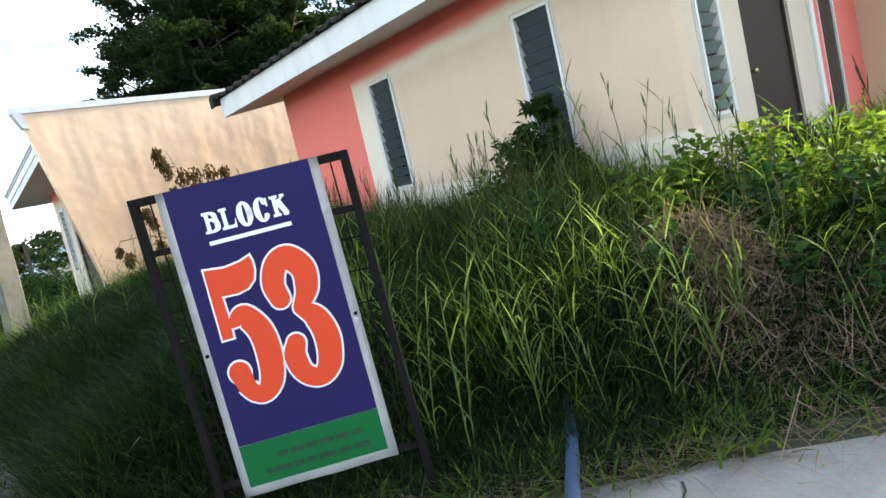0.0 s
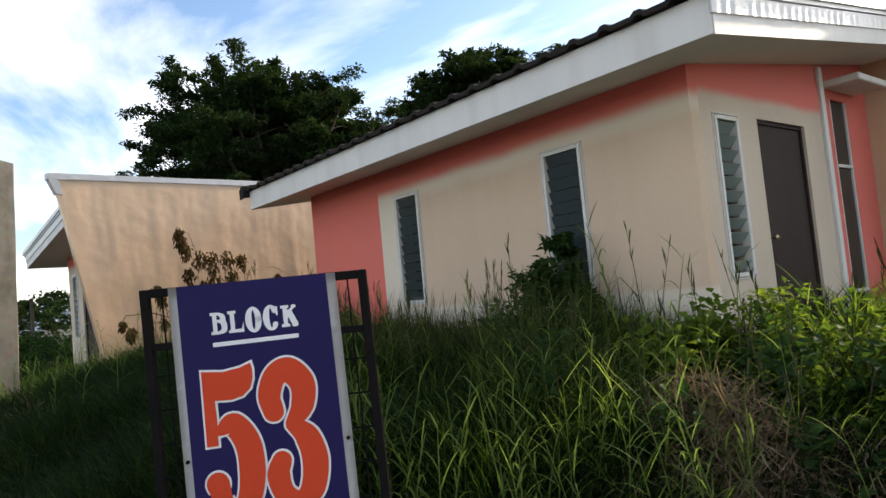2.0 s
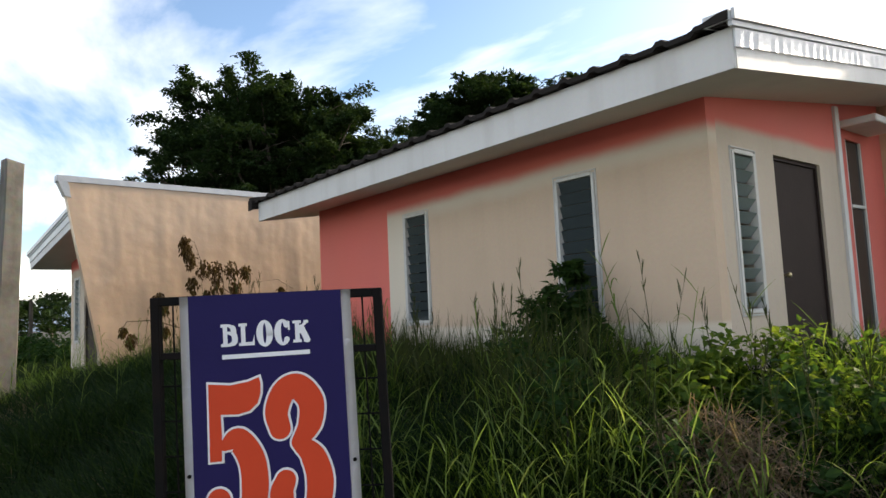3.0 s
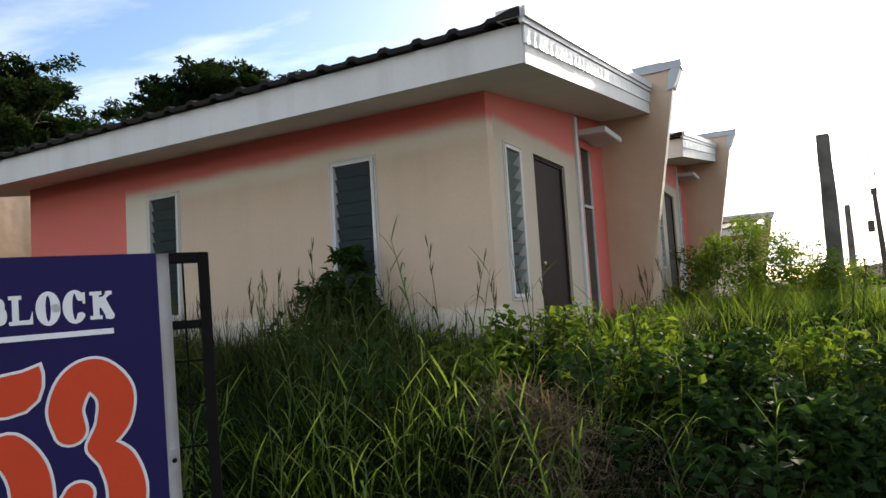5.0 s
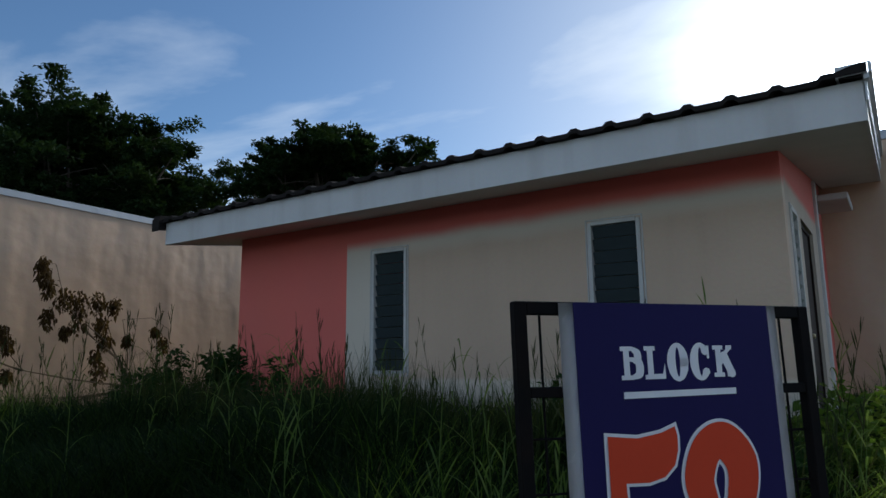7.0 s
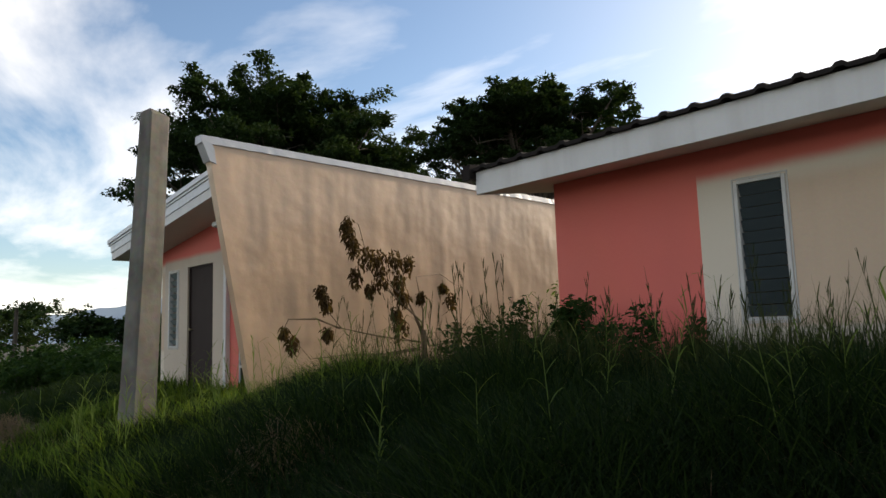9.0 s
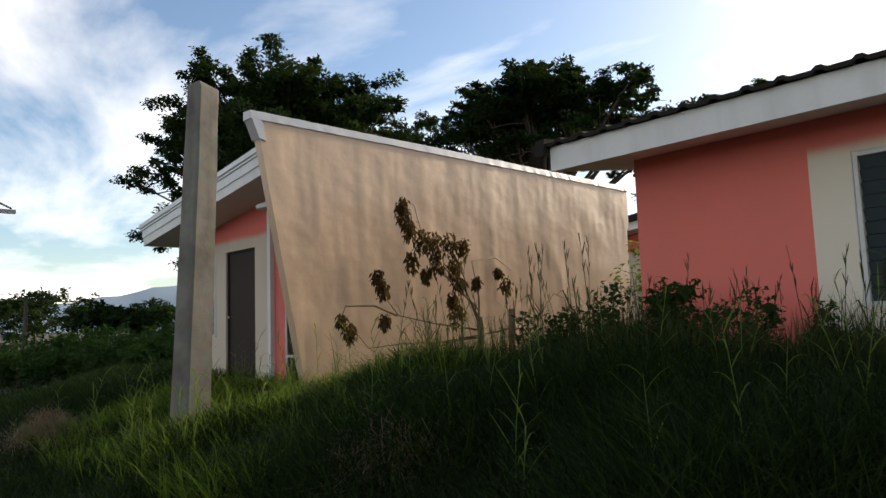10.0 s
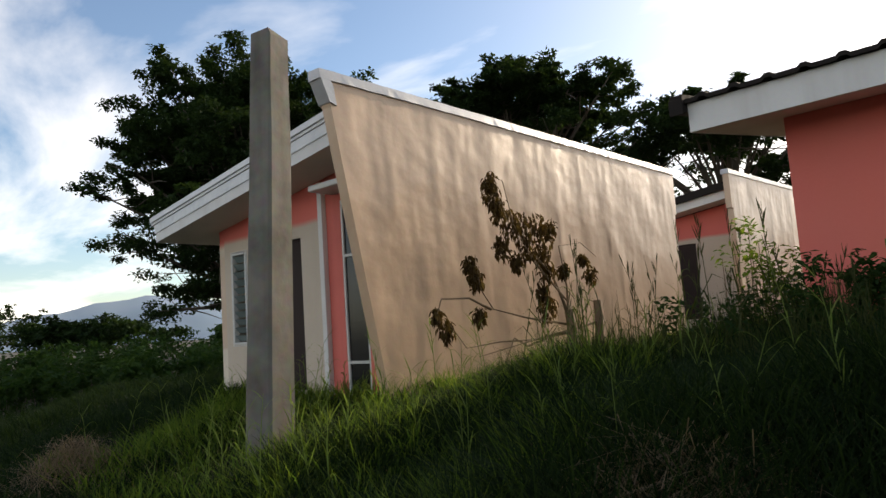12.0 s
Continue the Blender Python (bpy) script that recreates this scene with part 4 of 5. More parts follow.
def straw_heap(cx, cy, rx, ry, lift, n):
    x, y = rng.normal(cx, rx, n), rng.normal(cy, ry, n)
    dome = lift * np.exp(-((x - cx) / (rx * 1.5)) ** 2 - ((y - cy) / (ry * 1.5)) ** 2)
    z = ground_z(x, y) + dome * rng.uniform(0.3, 1.05, n)
    a, l, tip = rng.uniform(0, 2 * np.pi, n), 0.14 + 0.6 * rng.uniform(0, 1, n) ** 2.2, rng.normal(-0.04, 0.15, n)
    d = np.stack([np.cos(a) * l, np.sin(a) * l, tip], -1)
    s = np.stack([-np.sin(a), np.cos(a), 0 * a], -1) * 0.0028
    c = np.stack([x, y, z], -1)
    up = np.array([0, 0, 1]) * (0.13 * rng.normal(0.3, 0.7, n) * l)[:, None] + np.stack([-np.sin(a), np.cos(a), 0 * a], -1) * (0.14 * rng.normal(0, 1, n) * l)[:, None]
    v = np.stack([c - d / 2 - s, c - d / 2 + s, c + s + up, c - s + up, c + d / 2 + s, c + d / 2 - s], 1).reshape(-1, 3)
    b = (np.arange(n) * 6)[:, None]
    ob = raw("straw_heap", v.tolist(), np.concatenate([b + [0, 1, 2, 3], b + [3, 2, 4, 5]]).tolist(), M_DRYGRASS)
    tagged(ob, "heap of dry brown straw and vines lying on the bank", "straw", kind="stuff")


straw_heap(0.92, -1.68, 0.35, 0.28, 0.62, 3400)
straw_heap(1.55, -1.35, 0.42, 0.34, 0.40, 1100)
straw_heap(-9.45, 0.35, 0.28, 0.55, 0.34, 1300)
straw_heap(-6.25, -4.2, 0.36, 0.28, 0.36, 1500)
straw_heap(-12.9, -4.95, 0.5, 0.28, 0.45, 1500)


def leaf_cloud(centres, sizes, n, leaf, flat=1.0, droop=0.0, narrow=0.5):
    """Leaves (two folded triangles pairs each) round the centres; returns vertices and faces."""
    k = rng.integers(0, len(centres), n)
    c = np.asarray(centres)[k]
    p = rng.normal(0, 1, (n, 3))
    p /= np.linalg.norm(p, axis=1)[:, None]
    p *= (rng.uniform(0, 1, n) ** 0.45)[:, None]
    p *= np.asarray(sizes)[k][:, None] * np.array([1, 1, flat])
    c = c + p
    a = rng.uniform(0, 2 * np.pi, n)
    tilt = rng.normal(0.1 - droop, 0.5, n)
    l = leaf * rng.uniform(0.6, 1.3, n)
    d = np.stack([np.cos(a) * np.cos(tilt), np.sin(a) * np.cos(tilt), np.sin(tilt)], -1)
    s = np.cross(d, np.stack([rng.normal(0, 0.4, n), rng.normal(0, 0.4, n), np.ones(n)], -1))
    s /= np.linalg.norm(s, axis=1)[:, None]
    nrm = np.cross(s, d)
    L, S = l[:, None], (l * narrow)[:, None]
    v = np.stack([c, c + d * L * 0.45 - s * S * 0.5 + nrm * L * 0.08, c + d * L - nrm * L * 0.12, c + d * L * 0.45 + s * S * 0.5 + nrm * L * 0.08], 1).reshape(-1, 3)
    b = (np.arange(n) * 4)[:, None]
    return v, np.concatenate([b + [0, 1, 2], b + [0, 2, 3]])


def foliage(name, parent, v, f, mat, label=""):
    ob = raw(name, v.tolist(), f.tolist(), mat)
    ob.parent = parent
    return tagged(ob, label) if label else ob


def bush(name, blobs, n, leaf, mat, label, category="bush", narrow=0.5, stems=5):
    """Blobs (x, y, height over ground, radius) of leaves on a few stems."""
    top = new(name)
    gx, gy = blobs[0][0], blobs[0][1]
    gz = float(ground_z(gx, gy))
    top.location = (gx, gy, gz)
    cs = np.array([(b[0] - gx, b[1] - gy, float(ground_z(b[0], b[1])) - gz + b[2]) for b in blobs])
    fine, sizes = [], []
    for c, b in zip(cs, blobs):
        for _ in range(14):
            q = rng.normal(0, 1, 3)
            fine.append(c + q / np.linalg.norm(q) * b[3] * rng.uniform(0.2, 0.95))
            sizes.append(b[3] * rng.uniform(0.22, 0.5))
    bm = bmesh.new()
    for c in fine[::max(1, len(fine) // (stems * 3))]:
        foot = Vector((rng.normal(0, 0.05) + c[0] * 0.94, rng.normal(0, 0.05) + c[1] * 0.94, min(-0.1, c[2] - 0.35)))
        midp = foot.lerp(Vector(c), 0.5) + Vector((0, 0, 0.1))
        add_tube(bm, [foot, midp, Vector(c)], [0.012, 0.009, 0.004], 5)
    part("stem", bm, M_TWIG if mat is M_VINE else M_BARK, top)
    v, f = leaf_cloud(fine, sizes, n, leaf, 0.9, 0.15, narrow)
    foliage("foliage", top, v, f, mat)
    return tagged(top, label, category)


bush("window_shrub", [(-1.5, -0.45, 0.45, 0.50), (-1.45, -0.5, 0.70, 0.36), (-1.35, -0.4, 0.85, 0.28), (-1.68, -0.5, 0.25, 0.32), (-1.3, -0.3, 1.15, 0.14), (-1.05, -0.42, 0.3, 0.36), (-1.15, -0.35, 0.72, 0.26)], 4200, 0.085, M_BUSH, "dark leafy shrub growing up in front of a window", narrow=0.6)
bush("vine_thicket", [(0.3, -1.2, 0.30, 0.42), (0.9, -0.9, 0.36, 0.45), (1.5, -1.0, 0.32, 0.45), (0.25, -0.6, 0.38, 0.30), (2.0, -0.5, 0.3, 0.45), (1.3, -0.3, 0.4, 0.45), (2.5, 0.3, 0.3, 0.5), (0.7, -0.4, 0.4, 0.4)], 5200, 0.074, M_VINE, "light green vines tangled over the bank by the house corner", "vine", 0.75)
# the next two thickets use darker leaves to imitate shade under the light vines
bush("vine_thicket", [(0.0, -2.0, 0.3, 0.4), (-0.5, -1.6, 0.35, 0.4), (0.6, -1.9, 0.3, 0.35), (1.8, -1.5, 0.25, 0.4), (2.3, -0.8, 0.3, 0.4)], 2600, 0.085, M_BUSH, "creeping vines low on the bank, leaf shade put into their dark green", "vine", 0.7)
bush("vine_thicket", [(1.0, -1.1, 0.34, 0.40), (1.5, -0.9, 0.40, 0.42), (2.0, -1.0, 0.34, 0.42), (2.5, -0.5, 0.36, 0.45), (1.8, -0.3, 0.42, 0.42), (2.9, 0.2, 0.32, 0.45), (1.2, -1.5, 0.24, 0.34)], 5600, 0.085, M_BUSH, "broad-leaved vines below the house corner, shade put into their dark green", "vine", 0.72)
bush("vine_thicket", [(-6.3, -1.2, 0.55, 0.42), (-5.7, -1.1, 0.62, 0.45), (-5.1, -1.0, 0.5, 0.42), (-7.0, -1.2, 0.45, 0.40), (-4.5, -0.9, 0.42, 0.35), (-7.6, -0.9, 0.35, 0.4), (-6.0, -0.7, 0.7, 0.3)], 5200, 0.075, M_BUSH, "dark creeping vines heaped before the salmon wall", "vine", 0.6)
bush("roadside_bush", [(1.5, 7.2, 0.8, 0.95), (2.2, 7.7, 0.7, 0.85), (0.9, 7.8, 1.0, 0.7), (1.7, 8.4, 1.15, 0.75), (0.6, 6.9, 0.6, 0.7), (2.7, 7.2, 0.5, 0.7)], 13000, 0.078, M_VINE, "leafy green bush beside the dirt street")
bush("gap_shrub", [(-7.5, 1.6, 0.9, 0.55), (-7.9, 1.9, 1.3, 0.45), (-7.2, 1.4, 0.5, 0.5)], 900, 0.10, M_VINE, "pale leafy shrub growing between the houses", narrow=0.45)
for k, (x, y, s) in enumerate(((-23.5, -1.5, 1.0), (-25.5, 1.0, 1.2), (-27.0, -3.0, 1.0), (-29.5, 0.5, 1.3), (-31.0, 4.0, 1.5), (-34.0, -2.0, 1.3), (-36.0, 2.5, 1.6), (-22.0, 2.0, 1.0), (-33.0, 8.0, 1.6), (-30.5, -5.0, 0.9))):
    bush("hedge_bush", [(x, y, 0.62 * s, 0.85 * s), (x + 1.3 * s, y + 0.6, 0.5 * s, 0.8 * s), (x - 1.2 * s, y - 0.5, 0.55 * s, 0.8 * s), (x, y + 1.4 * s, 0.8 * s, 0.75 * s)], 2200, 0.22, M_BUSH, "overgrown green bush at the edge of the field")
for x, y, s in ((2.0, 62.0, 1.6), (6.0, 75.0, 1.5), (14.0, 70.0, 1.8), (9.0, 95.0, 2.0), (3.5, 50.0, 1.0), (9.6, 17.5, 1.2), (9.3, 30.0, 1.2), (9.8, 14.0, 1.0), (9.4, 21.0, 1.3), (10.2, 11.0, 1.2), (9.0, 25.5, 1.1), (8.8, 35.0, 1.1), (6.5, 55.0, 1.2)):
    bush("street_bush", [(x, y, 0.9 * s, 1.0 * s), (x + 1.2 * s, y + 0.8, 0.8 * s, 0.9 * s), (x - 1.0 * s, y + 0.4, 0.8 * s, 0.8 * s)], 1500, 0.22, M_BUSH, "dark bush along the dirt street")


# tall seeding grass stalks, countable against the walls
def seed_stalk(h, seed):
    r = random.Random(seed)
    bm = bmesh.new()
    lx, ly = r.uniform(-0.16, 0.16), r.uniform(-0.16, 0.16)
    pts = [Vector((lx * f ** 1.6, ly * f ** 1.6, h * f)) for f in (0, 0.3, 0.6, 0.85, 1.0)]
    add_tube(bm, pts, [0.0045, 0.004, 0.003, 0.002, 0.001], 4)
    for k in range(r.randint(4, 8)):
        f = r.uniform(0.72, 0.97)
        p = Vector((lx * f ** 1.6, ly * f ** 1.6, h * f))
        a, l = r.uniform(0, 6.28), r.uniform(0.07, 0.17)
        q = p + Vector((math.cos(a) * l * 0.22, math.sin(a) * l * 0.22, l * 0.95))
        add_tube(bm, [p, p.lerp(q, 0.5), q], [0.002, 0.0048, 0.001], 4)
    for k in range(3):
        f = r.uniform(0.15, 0.6)
        p = Vector((lx * f ** 1.6, ly * f ** 1.6, h * f))
        a, l = r.uniform(0, 6.28), r.uniform(0.2, 0.35)
        d, s = Vector((math.cos(a), math.sin(a), 0)), Vector((-math.sin(a), math.cos(a), 0)) * 0.006
        vs = [bm.verts.new(c) for c in (p - s, p + s, p + d * l * 0.5 + s + Vector((0, 0, l * 0.5)), p + d * l * 0.5 - s + Vector((0, 0, l * 0.5)), p + d * l + Vector((0, 0, l * 0.25)))]
        bm.faces.new(vs[:4]), bm.faces.new((vs[3], vs[2], vs[4]))
    me = bpy.data.meshes.new("grass_stalk")
    bm.to_mesh(me)
    bm.free()
    me.materials.append(M_STALK)
    return me


def leafy_stalk(h, seed):
    """A tall grass shoot with long arching blades up its stem."""
    r = random.Random(seed)
    bm = bmesh.new()
    lx, ly = r.uniform(-0.12, 0.12), r.uniform(-0.12, 0.12)
    at = lambda f: Vector((lx * f ** 1.7, ly * f ** 1.7, h * f))
    add_tube(bm, [at(f) for f in (0, 0.3, 0.6, 0.85, 1.0)], [0.0045, 0.004, 0.0035, 0.0025, 0.001], 5)
    a = r.uniform(0, 6.28)
    for k in range(8):
        f = 0.28 + 0.68 * k / 7
        a += 3.14 + r.uniform(-0.6, 0.6)
        l, droop, w = r.uniform(0.22, 0.42) * (1.1 - 0.4 * f), r.uniform(0.1, 0.75), r.uniform(0.0035, 0.006)
        d, side = Vector((math.cos(a), math.sin(a), 0)), Vector((-math.sin(a), math.cos(a), 0))
        prev = None
        for q, ww in ((0.0, 0.5), (0.25, 1.0), (0.5, 0.9), (0.75, 0.6), (1.0, 0.06)):
            c = at(f) + d * l * 0.62 * q + Vector((0, 0, l * (0.85 * q - droop * q * q)))
            row = [bm.verts.new(c - side * w * ww + Vector((0, 0, w * 0.5 * ww))), bm.verts.new(c), bm.verts.new(c + side * w * ww + Vector((0, 0, w * 0.5 * ww)))]
            if prev:
                bm.faces.new((prev[0], prev[1], row[1], row[0])), bm.faces.new((prev[1], prev[2], row[2], row[1]))
            prev = row
    me = bpy.data.meshes.new("grass_shoot")
    bm.to_mesh(me)
    bm.free()
    me.materials.append(M_SHOOT)
    return me


r = random.Random(33)
shoots = [leafy_stalk(0.62 + 0.06 * k, 50 + k) for k in range(8)]
for x, y in [(r.uniform(-1.2, 2.6), r.uniform(-3.9, -1.2)) for _ in range(85)] + [(r.uniform(-0.3, 2.2), r.uniform(-3.9, -2.0)) for _ in range(95)] + [(r.uniform(-9.0, -1.2), r.uniform(-4.2, -1.6)) for _ in range(60)] + [(r.uniform(-13.0, -8.5), r.uniform(-5.0, -2.6)) for _ in range(40)]:
    if float(bank(x, y)) > 0.35 and (x - 0.165) ** 2 + (y + 3.965) ** 2 > 0.3:
        ob = new("grass_shoot", shoots[r.randrange(8)])
        ob.matrix_basis = pose(x, y, float(ground_z(x, y)) - 0.05, r.uniform(-9, 9), r.uniform(-9, 9), r.uniform(0, 360))
        tagged(ob, "tall light green grass shoot with arching blades on the bank", "grass stalk", "leafy grass shoots")


for x, y, k in ((-0.28, -0.85, 1.5), (0.22, -0.95, 1.25), (0.55, -0.75, 1.2), (-0.7, -0.8, 1.2), (1.1, -0.6, 1.2)):
    ob = new("grass_shoot", shoots[4])
    ob.matrix_basis = pose(x, y, float(ground_z(x, y)) - 0.05, 3, -4, x * 300) @ Matrix.Scale(k, 4)
    tagged(ob, "very tall leafy grass shoot standing before the house corner", "grass stalk", "leafy grass shoots")


stalks = [seed_stalk(0.72 + 0.07 * k, k) for k in range(9)]
r = random.Random(21)
spots = [(r.uniform(-9.0, 1.5), r.uniform(-2.4, -0.25)) for _ in range(120)] + [(r.uniform(-9.5, -7.2), r.uniform(-0.5, 2.5)) for _ in range(4)] + [(r.uniform(0.4, 3.5), r.uniform(-0.5, 5)) for _ in range(22)]
for x, y in ((-7.3, -1.2), (-7.15, -1.35), (-7.5, -1.05), (-6.7, -1.1), (-6.6, -1.25), (-8.6, -1.2), (-8.8, -1.0), (-7.0, -1.0)):
    ob = new("grass_stalk", stalks[8])
    ob.matrix_basis = pose(x, y, float(ground_z(x, y)) - 0.05, 4, 3, x * 700) @ Matrix.Scale(1.25, 4)
    tagged(ob, "very tall seeding grass stalk before the firewall", "grass stalk", "seeding stalks")
for x, y in spots:
    if float(bank(x, y)) > 0.6:
        ob = new("grass_stalk", stalks[r.randrange(9)])
        ob.matrix_basis = pose(x, y, float(ground_z(x, y)) - 0.05, r.uniform(-7, 7), r.uniform(-7, 7), r.uniform(0, 360))
        tagged(ob, "tall seeding grass stalk standing above the bank", "grass stalk", "seeding stalks")


def dead_plant():
    """A felled shrub with wilted hanging leaves, in front of the firewall."""
    base = Vector((-9.8, 0.3, 1.15))
    top = new("wilted_shrub")
    top.location = base
    arcs = (
        ((0.0, 0.01, 0.38), (0.02, -0.22, 0.81), (0.04, -0.75, 1.18), (0.06, -1.12, 1.64), (0.08, -1.3, 2.17), (0.1, -1.48, 2.19)),
        ((0.0, 0.01, 0.38), (0.02, -0.04, 0.66), (0.04, -0.52, 1.0), (0.06, -0.91, 1.36), (0.08, -1.0, 1.69), (0.1, -0.51, 1.76)),
        ((0.0, -0.08, 0.35), (0.02, -0.94, 0.47), (0.04, -1.6, 0.6), (0.06, -1.83, 0.84), (0.08, -1.9, 1.24)),
        ((0.0, -0.09, 0.23), (0.02, -0.85, 0.19), (0.04, -1.53, 0.21), (0.06, -2.13, 0.18), (0.08, -2.39, 0.45)),
        ((0.0, -0.01, 0.38), (0.02, -0.02, 0.85), (0.04, -0.16, 1.4), (0.06, 0.34, 1.46), (0.08, 0.68, 1.27)),
        ((0.0, -0.22, 0.24), (0.02, -0.98, 0.12), (0.04, -1.25, 0.24), (0.06, -1.44, 0.01), (0.08, -1.55, -0.12)),
        ((0.0, 0.02, 0.46), (0.02, -0.33, 1.0), (0.04, -0.74, 1.29), (0.06, -0.77, 1.59), (0.08, -0.56, 1.79)),
        ((0.0, 0.78, 0.36), (0.02, 0.33, 0.3), (0.04, -0.61, 0.22), (0.06, -1.31, 0.14), (0.08, -1.95, 0.07)),
        ((0.0, -1.6, 0.6), (0.02, -1.99, 0.74), (0.04, -2.46, 0.74), (0.06, -2.56, 0.58)))
    centres, sizes = [], []
    for arc in arcs:
        bm = bmesh.new()
        add_tube(bm, arc, [0.018, 0.013, 0.009, 0.006, 0.004, 0.003][:len(arc)], 6)
        part("branch", bm, M_TWIG, top, smooth=True)
    for c, s in (((0.0, -1.46, 2.17), 0.09), ((0.0, -1.41, 2.01), 0.12), ((0.0, -1.34, 1.84), 0.12), ((0.0, -1.11, 1.68), 0.13), ((0.0, -0.89, 1.62), 0.15), ((0.0, -0.58, 1.66), 0.13), ((0.0, -0.3, 1.62), 0.12), ((0.0, -1.31, 1.37), 0.12), ((0.0, -0.85, 1.36), 0.14), ((0.0, -0.49, 1.3), 0.13), ((0.0, -0.41, 1.08), 0.12), ((0.0, -1.91, 1.14), 0.08), ((0.0, -1.85, 0.97), 0.1), ((0.0, -2.38, 0.41), 0.1), ((0.0, 0.62, 1.04), 0.1), ((0.0, 0.45, 1.25), 0.06), ((0.0, -0.04, 1.09), 0.07), ((0.0, -0.54, 0.81), 0.1), ((0.0, -0.47, 0.58), 0.13), ((0.0, -1.05, 1.17), 0.08), ((0.0, -1.81, 0.53), 0.08), ((0.0, -2.52, 0.58), 0.06)):
        centres.append(c), sizes.append(s)
    v, f = leaf_cloud(centres, sizes, 2600, 0.09, 1.5, 1.25, 0.42)
    foliage("wilted_leaves", top, v, f, M_BROWNLEAF, "curled brown hanging leaves")
    for y0, z0, y1, z1 in ((0.01, 0.19, 0.0, 0.54), (0.7, 0.16, 0.73, 0.65)):
        bm = bmesh.new()
        add_tube(bm, [(0, y0, z0 - 0.35), (0.02, (y0 + y1) / 2, (z0 + z1) / 2), (0.0, y1, z1)], [0.065, 0.06, 0.055], 8)
        part("stump", bm, M_TWIG, top, "cut pale stump")
    return tagged(top, "felled shrub with wilted brown leaves before the firewall", "shrub")


dead_plant()
r = random.Random(8)
for k in range(7):
    bm = bmesh.new()
    n = 0.24 + 0.14 * r.random()
    add_tube(bm, [(-n, 0, 0), (-n * 0.3, 0.012, 0.006), (n * 0.4, -0.008, 0.0), (n, 0.01, 0.004)], [0.036, 0.040, 0.035, 0.030], 8)
    log = part("cut_log", bm, M_TWIG, None, smooth=True)
    x, y = -9.62 + 0.10 * (k % 3), 0.42 + 0.11 * k
    log.matrix_basis = pose(x, y, float(ground_z(x, y)) + 0.05 + 0.075 * (k % 3), r.uniform(-5, 5), r.uniform(-16, 6), 62 + 50 * r.random())
    tagged(log, "short cut branch with pale peeled wood beside the stumps", "log", "chopped branches")


# ==== trees
def tree(name, x, y, base, height, spread, low, n, leaf, seed, label, limbs=40, fork=0.25, flat=0.5, solid=0.5, skirt=1.0, clump=1.0, broad=2.0):
    """Trunk, limbs that reach out to clumps, and leaves in clumps that fill a lumpy dome. low: height of the crown's underside."""
    r = random.Random(seed)
    top = new(name)
    top.location = (x, y, base)
    bm = bmesh.new()
    mid_z, half = (height + low) / 2, (height - low) / 2
    trunk_top = Vector((0, 0, height * fork))
    r0 = height * 0.024
    add_tube(bm, [(0, 0, -0.3), (0.02 * height, 0, height * fork * 0.5), trunk_top], [r0 * 1.4, r0 * 1.05, r0 * 0.9], 10)
    centres, sizes = [], []
    for k in range(limbs):
        a = 2.39996 * k + r.uniform(-0.3, 0.3)
        q = r.uniform(-0.95, 1.0) if k % 2 else r.uniform(0.0, 1.0)
        out = math.sqrt(max(0.0, 1 - (q ** broad if q > 0 else skirt * q * q))) * r.uniform(0.72, 1.0) * (1 + 0.10 * math.sin(3 * a + seed))
        shell = r.uniform(solid, 1.0)
        end = Vector((math.cos(a) * out * spread * shell, math.sin(a) * out * spread * shell, mid_z + half * 0.90 * q * (0.6 + 0.4 * shell)))
        big = clump * spread * r.uniform(0.13, 0.22)
        if k % 2 == 0 or q < 0:
            midp = trunk_top.lerp(end, 0.5) + Vector((0, 0, -0.02 * height if q < 0 else 0.03 * height))
            add_tube(bm, [trunk_top, midp, end], [r0 * 0.5, r0 * 0.3, r0 * 0.08], 6)
            for _ in range(4):
                s0 = midp.lerp(end, r.uniform(0.2, 0.9))
                e = s0 + Vector((r.gauss(0, 1), r.gauss(0, 1), r.gauss(0.3, 0.5))) * big
                add_tube(bm, [s0, s0.lerp(e, 0.5) + Vector((0, 0, 0.1)), e], [r0 * 0.12, r0 * 0.08, r0 * 0.03], 5)
        for _ in range(9):
            d = Vector((r.gauss(0, 1), r.gauss(0, 1), r.gauss(0, 0.45)))
            centres.append(tuple(end + d * big * 0.62))
            sizes.append(big * r.uniform(0.25, 0.55))
        # a few sprays stick out of the outline
        if r.random() < 0.5 and q > -0.2:
            d = (end - Vector((0, 0, mid_z))).normalized()
            for f in (0.45, 0.75, 1.0):
                centres.append(tuple(end + d * big * f + Vector((0, 0, 0.1 * big))))
                sizes.append(big * 0.34)
    part("trunk", bm, M_BARK, top, "grey branching trunk")
    v, f = leaf_cloud(centres, sizes, n, leaf, flat, 0.05, 0.55)
    foliage("crown", top, v, f, M_TREE, "dark uneven crown of small leaves")
    return tagged(top, label, "tree")


tree("large_tree", -49.3, 19.5, 0.5, 21.3, 13.6, 1.0, 230000, 0.35, 4, "broad dark tree with an uneven crown behind the houses", 270, 0.2, 0.5, 0.3, 0.45, 0.76, 3.4)
tree("large_tree", -31.2, 27.6, 0.5, 16.8, 9.4, 9.8, 90000, 0.29, 11, "spreading dark tree with a flat umbrella crown", 120, 0.4, 0.35, 0.3, 1.0, 0.7, 3.0)
tree("large_tree", -52.0, 40.0, 0.5, 17.0, 9.0, 4.0, 16000, 0.6, 17, "dark tree standing behind the others", 44, 0.25, 0.5)
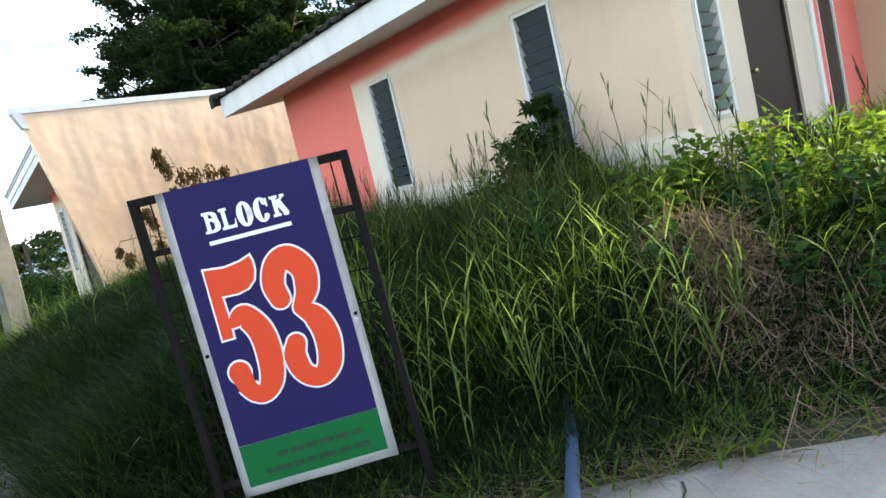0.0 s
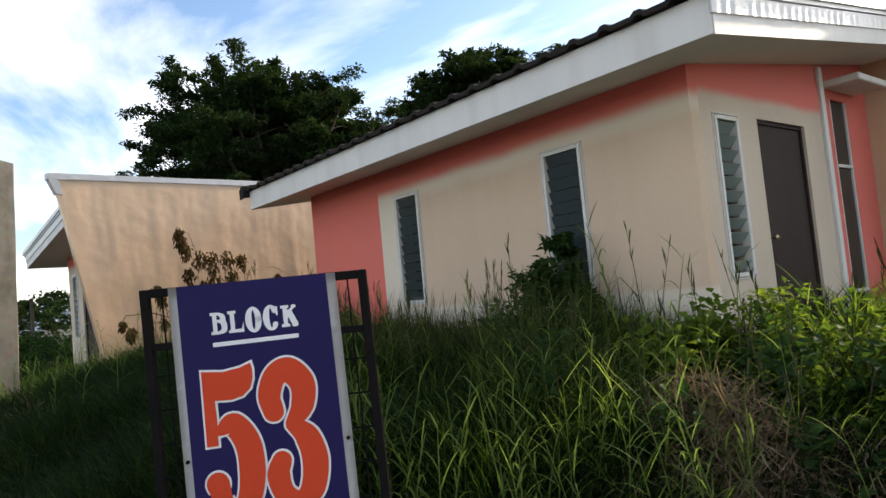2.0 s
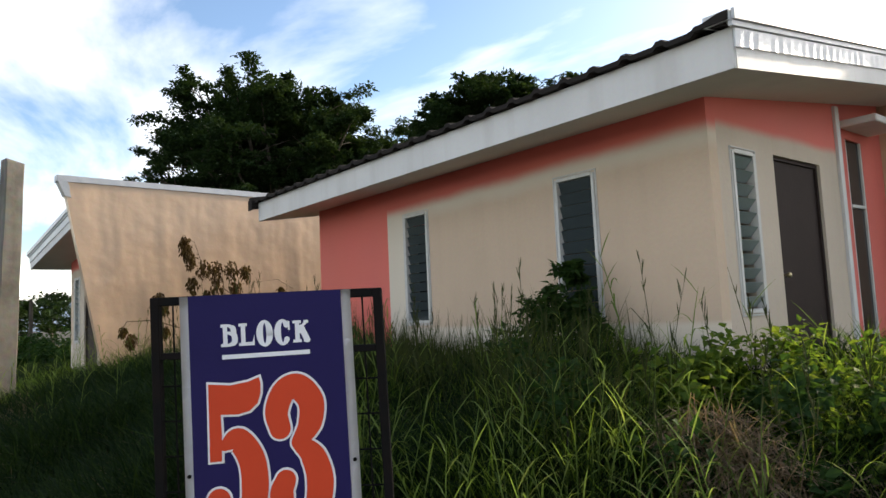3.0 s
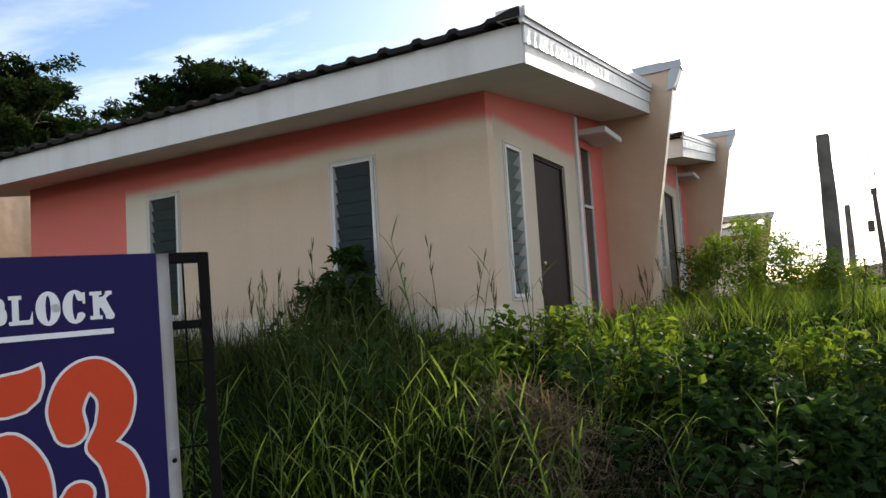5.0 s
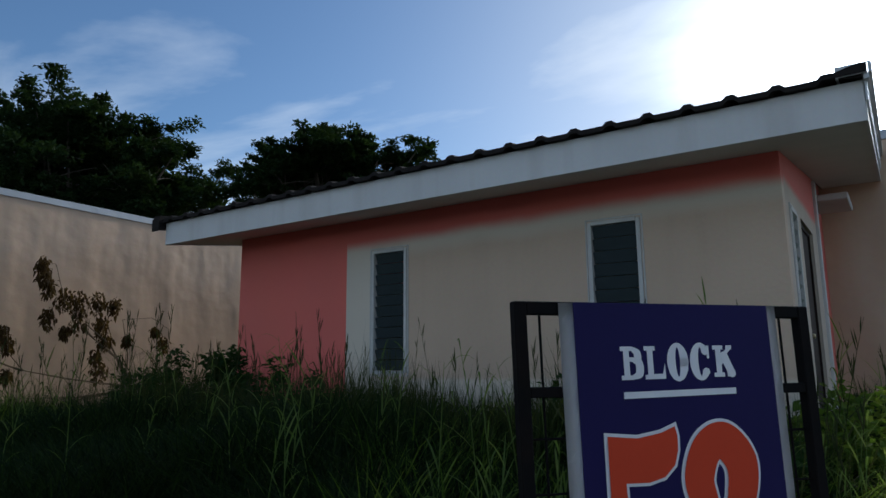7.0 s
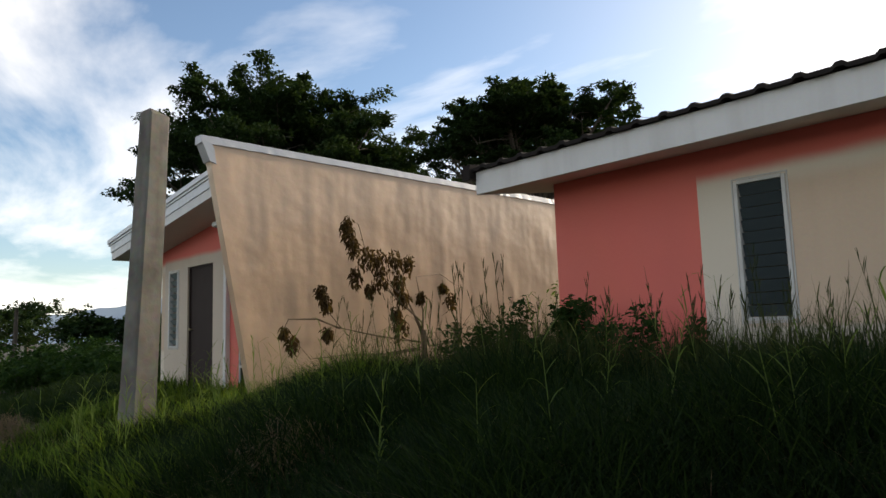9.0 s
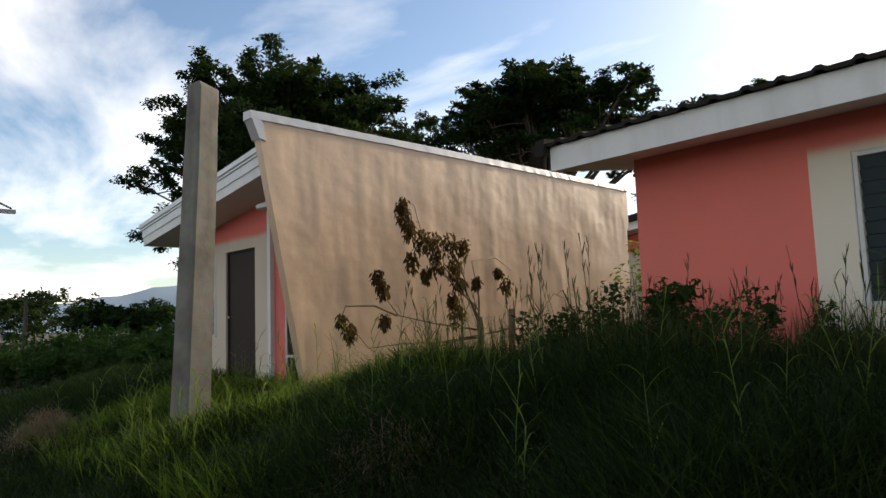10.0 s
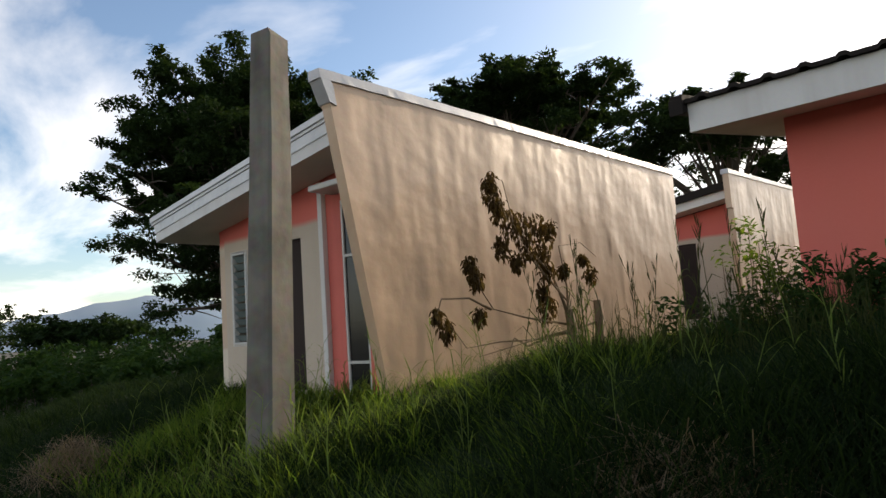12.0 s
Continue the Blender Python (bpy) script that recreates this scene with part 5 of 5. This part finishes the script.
tree("large_tree", -20.5, 34.0, 0.5, 14.5, 8.0, 5.5, 34000, 0.36, 23, "dark spreading tree behind the houses", 46, 0.35, 0.45)
for k, (x, y, h, s) in enumerate(((-62, -6, 5.5, 5.0), (-70, 2, 6.5, 6.0), (-66, -14, 5.5, 5.0), (-78, -10, 7.5, 7.0), (-84, 8, 8.0, 7.0), (-75, -22, 7.0, 6.0), (-90, -4, 8.0, 7.0), (-58, 8, 4.5, 4.0), (-95, 22, 7.0, 6.0), (-70, 17, 5.0, 5.0), (-64, 28, 5.0, 4.5))):
    tree("field_tree", x, y, 0.0, h * 0.72, s, h * 0.15, 3600, 0.5, 40 + k, "distant dark tree along the edge of the field", 24, 0.3, 0.4)


def palm(x, y, base, h):
    top = new("palm")
    top.location = (x, y, base)
    bm = bmesh.new()
    add_tube(bm, [(0, 0, 0), (0.15, 0.1, h * 0.5), (0.2, 0.1, h)], [0.2, 0.15, 0.13], 8)
    part("trunk", bm, M_BARK, top)
    for k in range(13):
        a, up = k * 2.4, 0.9 - 0.11 * k
        verts, faces = [], []
        d, s = np.array([math.cos(a), math.sin(a), 0]), np.array([-math.sin(a), math.cos(a), 0])
        for q in range(9):
            f = q / 8
            c = np.array([0.2, 0.1, h]) + d * 2.6 * f + np.array([0, 0, 2.0 * (up * f - 0.9 * f * f)])
            for g in (-1, 1):
                w = 0.55 * math.sin(math.pi * (0.1 + 0.85 * f))
                b = len(verts)
                verts += [tuple(c), tuple(c + d * 0.12), tuple(c + s * g * w + d * 0.25 - np.array([0, 0, 0.25 * w]))]
                faces.append((b, b + 1, b + 2))
        ob = raw("frond", verts, faces, M_TREE)
        ob["kind"] = "stuff"
        ob.parent = top
    tagged(top, "small coconut palm among distant trees", "palm")


palm(-58.0, 2.5, 0.0, 4.2)
bush("climbing_vine", [(-57.0, -2.4, 4.0, 1.1), (-57.0, -2.4, 6.2, 0.8), (-56.8, -2.3, 8.0, 0.7), (-57.0, -2.4, 9.4, 0.9), (-57.0, -2.4, 11.5, 0.3), (-57.0, -2.4, 13.0, 0.2), (-57.0, -2.4, 7.0, 0.6), (-57.0, -2.4, 5.0, 0.8), (-57.0, -2.4, 10.4, 0.4), (-57.0, -2.4, 2.5, 1.3), (-57.0, -2.4, 12.2, 0.25)], 3200, 0.28, M_BUSH, "tall thin vine-grown stem beside the pole", "vine")


def hill():
    verts, faces = [], []
    n = 60
    for k in range(n + 1):
        a = radians(-100 + 70 * k / n)
        h = 80 * math.exp(-((k - 28) / 7.0) ** 2) + 42 * math.exp(-((k - 16) / 10.0) ** 2) + 30 * math.exp(-((k - 45) / 12.0) ** 2) + 3 * math.sin(k * 1.9) + 8
        for d, z in ((1400, -5), (1500, h * 0.55), (1650, h), (1900, -5)):
            verts.append((math.sin(a) * d, math.cos(a) * d, z))
    for k in range(n):
        for j in range(3):
            b = k * 4 + j
            faces.append((b, b + 4, b + 5, b + 1))
    tagged(raw("backdrop", verts, faces, M_HILL, True), "hills on the horizon with blue haze put into their colour", "hill", kind="structure")


hill()

# ==== small things by the road
bm = bmesh.new()
add_tube(bm, [(0.52, -2.64, 0.40), (0.80, -2.95, 0.35), (1.10, -3.32, 0.325), (1.45, -3.72, 0.325), (1.95, -4.3, 0.325)], [0.032] * 5, 14)
tagged(part("pipe", bm, M_PIPE, smooth=True), "blue plastic pipe lying from the bank onto the road", "pipe")
for x0, y0, x1, y1 in ((1.42, -3.02, 2.35, -4.35), (2.2, -1.9, 5.0, -5.6)):
    n = 24
    verts, faces = [], []
    for k in range(n + 1):
        f = k / n
        cx, cy = x0 + (x1 - x0) * f + 0.012 * math.sin(k * 1.7), y0 + (y1 - y0) * f
        zz = 0.24 + 0.02 * min(cx, 4) + 0.012 * math.sin(cx * 2.2) * math.sin(cy * 1.9) + 0.005
        w = 0.005 + 0.002 * math.sin(k * 2.9)
        verts += [(cx - w, cy - w * 0.6, zz), (cx + w, cy + w * 0.6, zz)]
        if k:
            faces.append((2 * k - 2, 2 * k - 1, 2 * k + 1, 2 * k))
    tagged(raw("road_joint", verts, faces, M_SOIL), "dark earth-filled joint in the concrete road", "joint", kind="structure")
x, y = rng.uniform(-0.2, 3.2, 9000), rng.uniform(-4.6, -1.6, 9000)
d = bank(x, y)
ok = (d > -0.5) & (d < 0.15) & (rng.uniform(0, 1, 9000) < np.exp(-np.abs(d) * 4))
blades("road_litter", x[ok], y[ok], 0.16, 0.006, 1.5, M_DRYGRASS, "dry grass litter along the broken road edge", 2.6)
for x, y, turn in ((7.5, 11.8, 70), (7.7, 12.2, 55)):
    ob = boxes("plank", M_TWIG, None, ((-1.1, -0.08, 0.0), (1.1, 0.08, 0.035)), bevel=0.006)
    ob.matrix_basis = pose(x, y, float(ground_z(x, y)) + 0.005, 0, 0, turn - 60)
    tagged(ob, "pale wooden plank lying on the dirt street", "plank", "street planks")
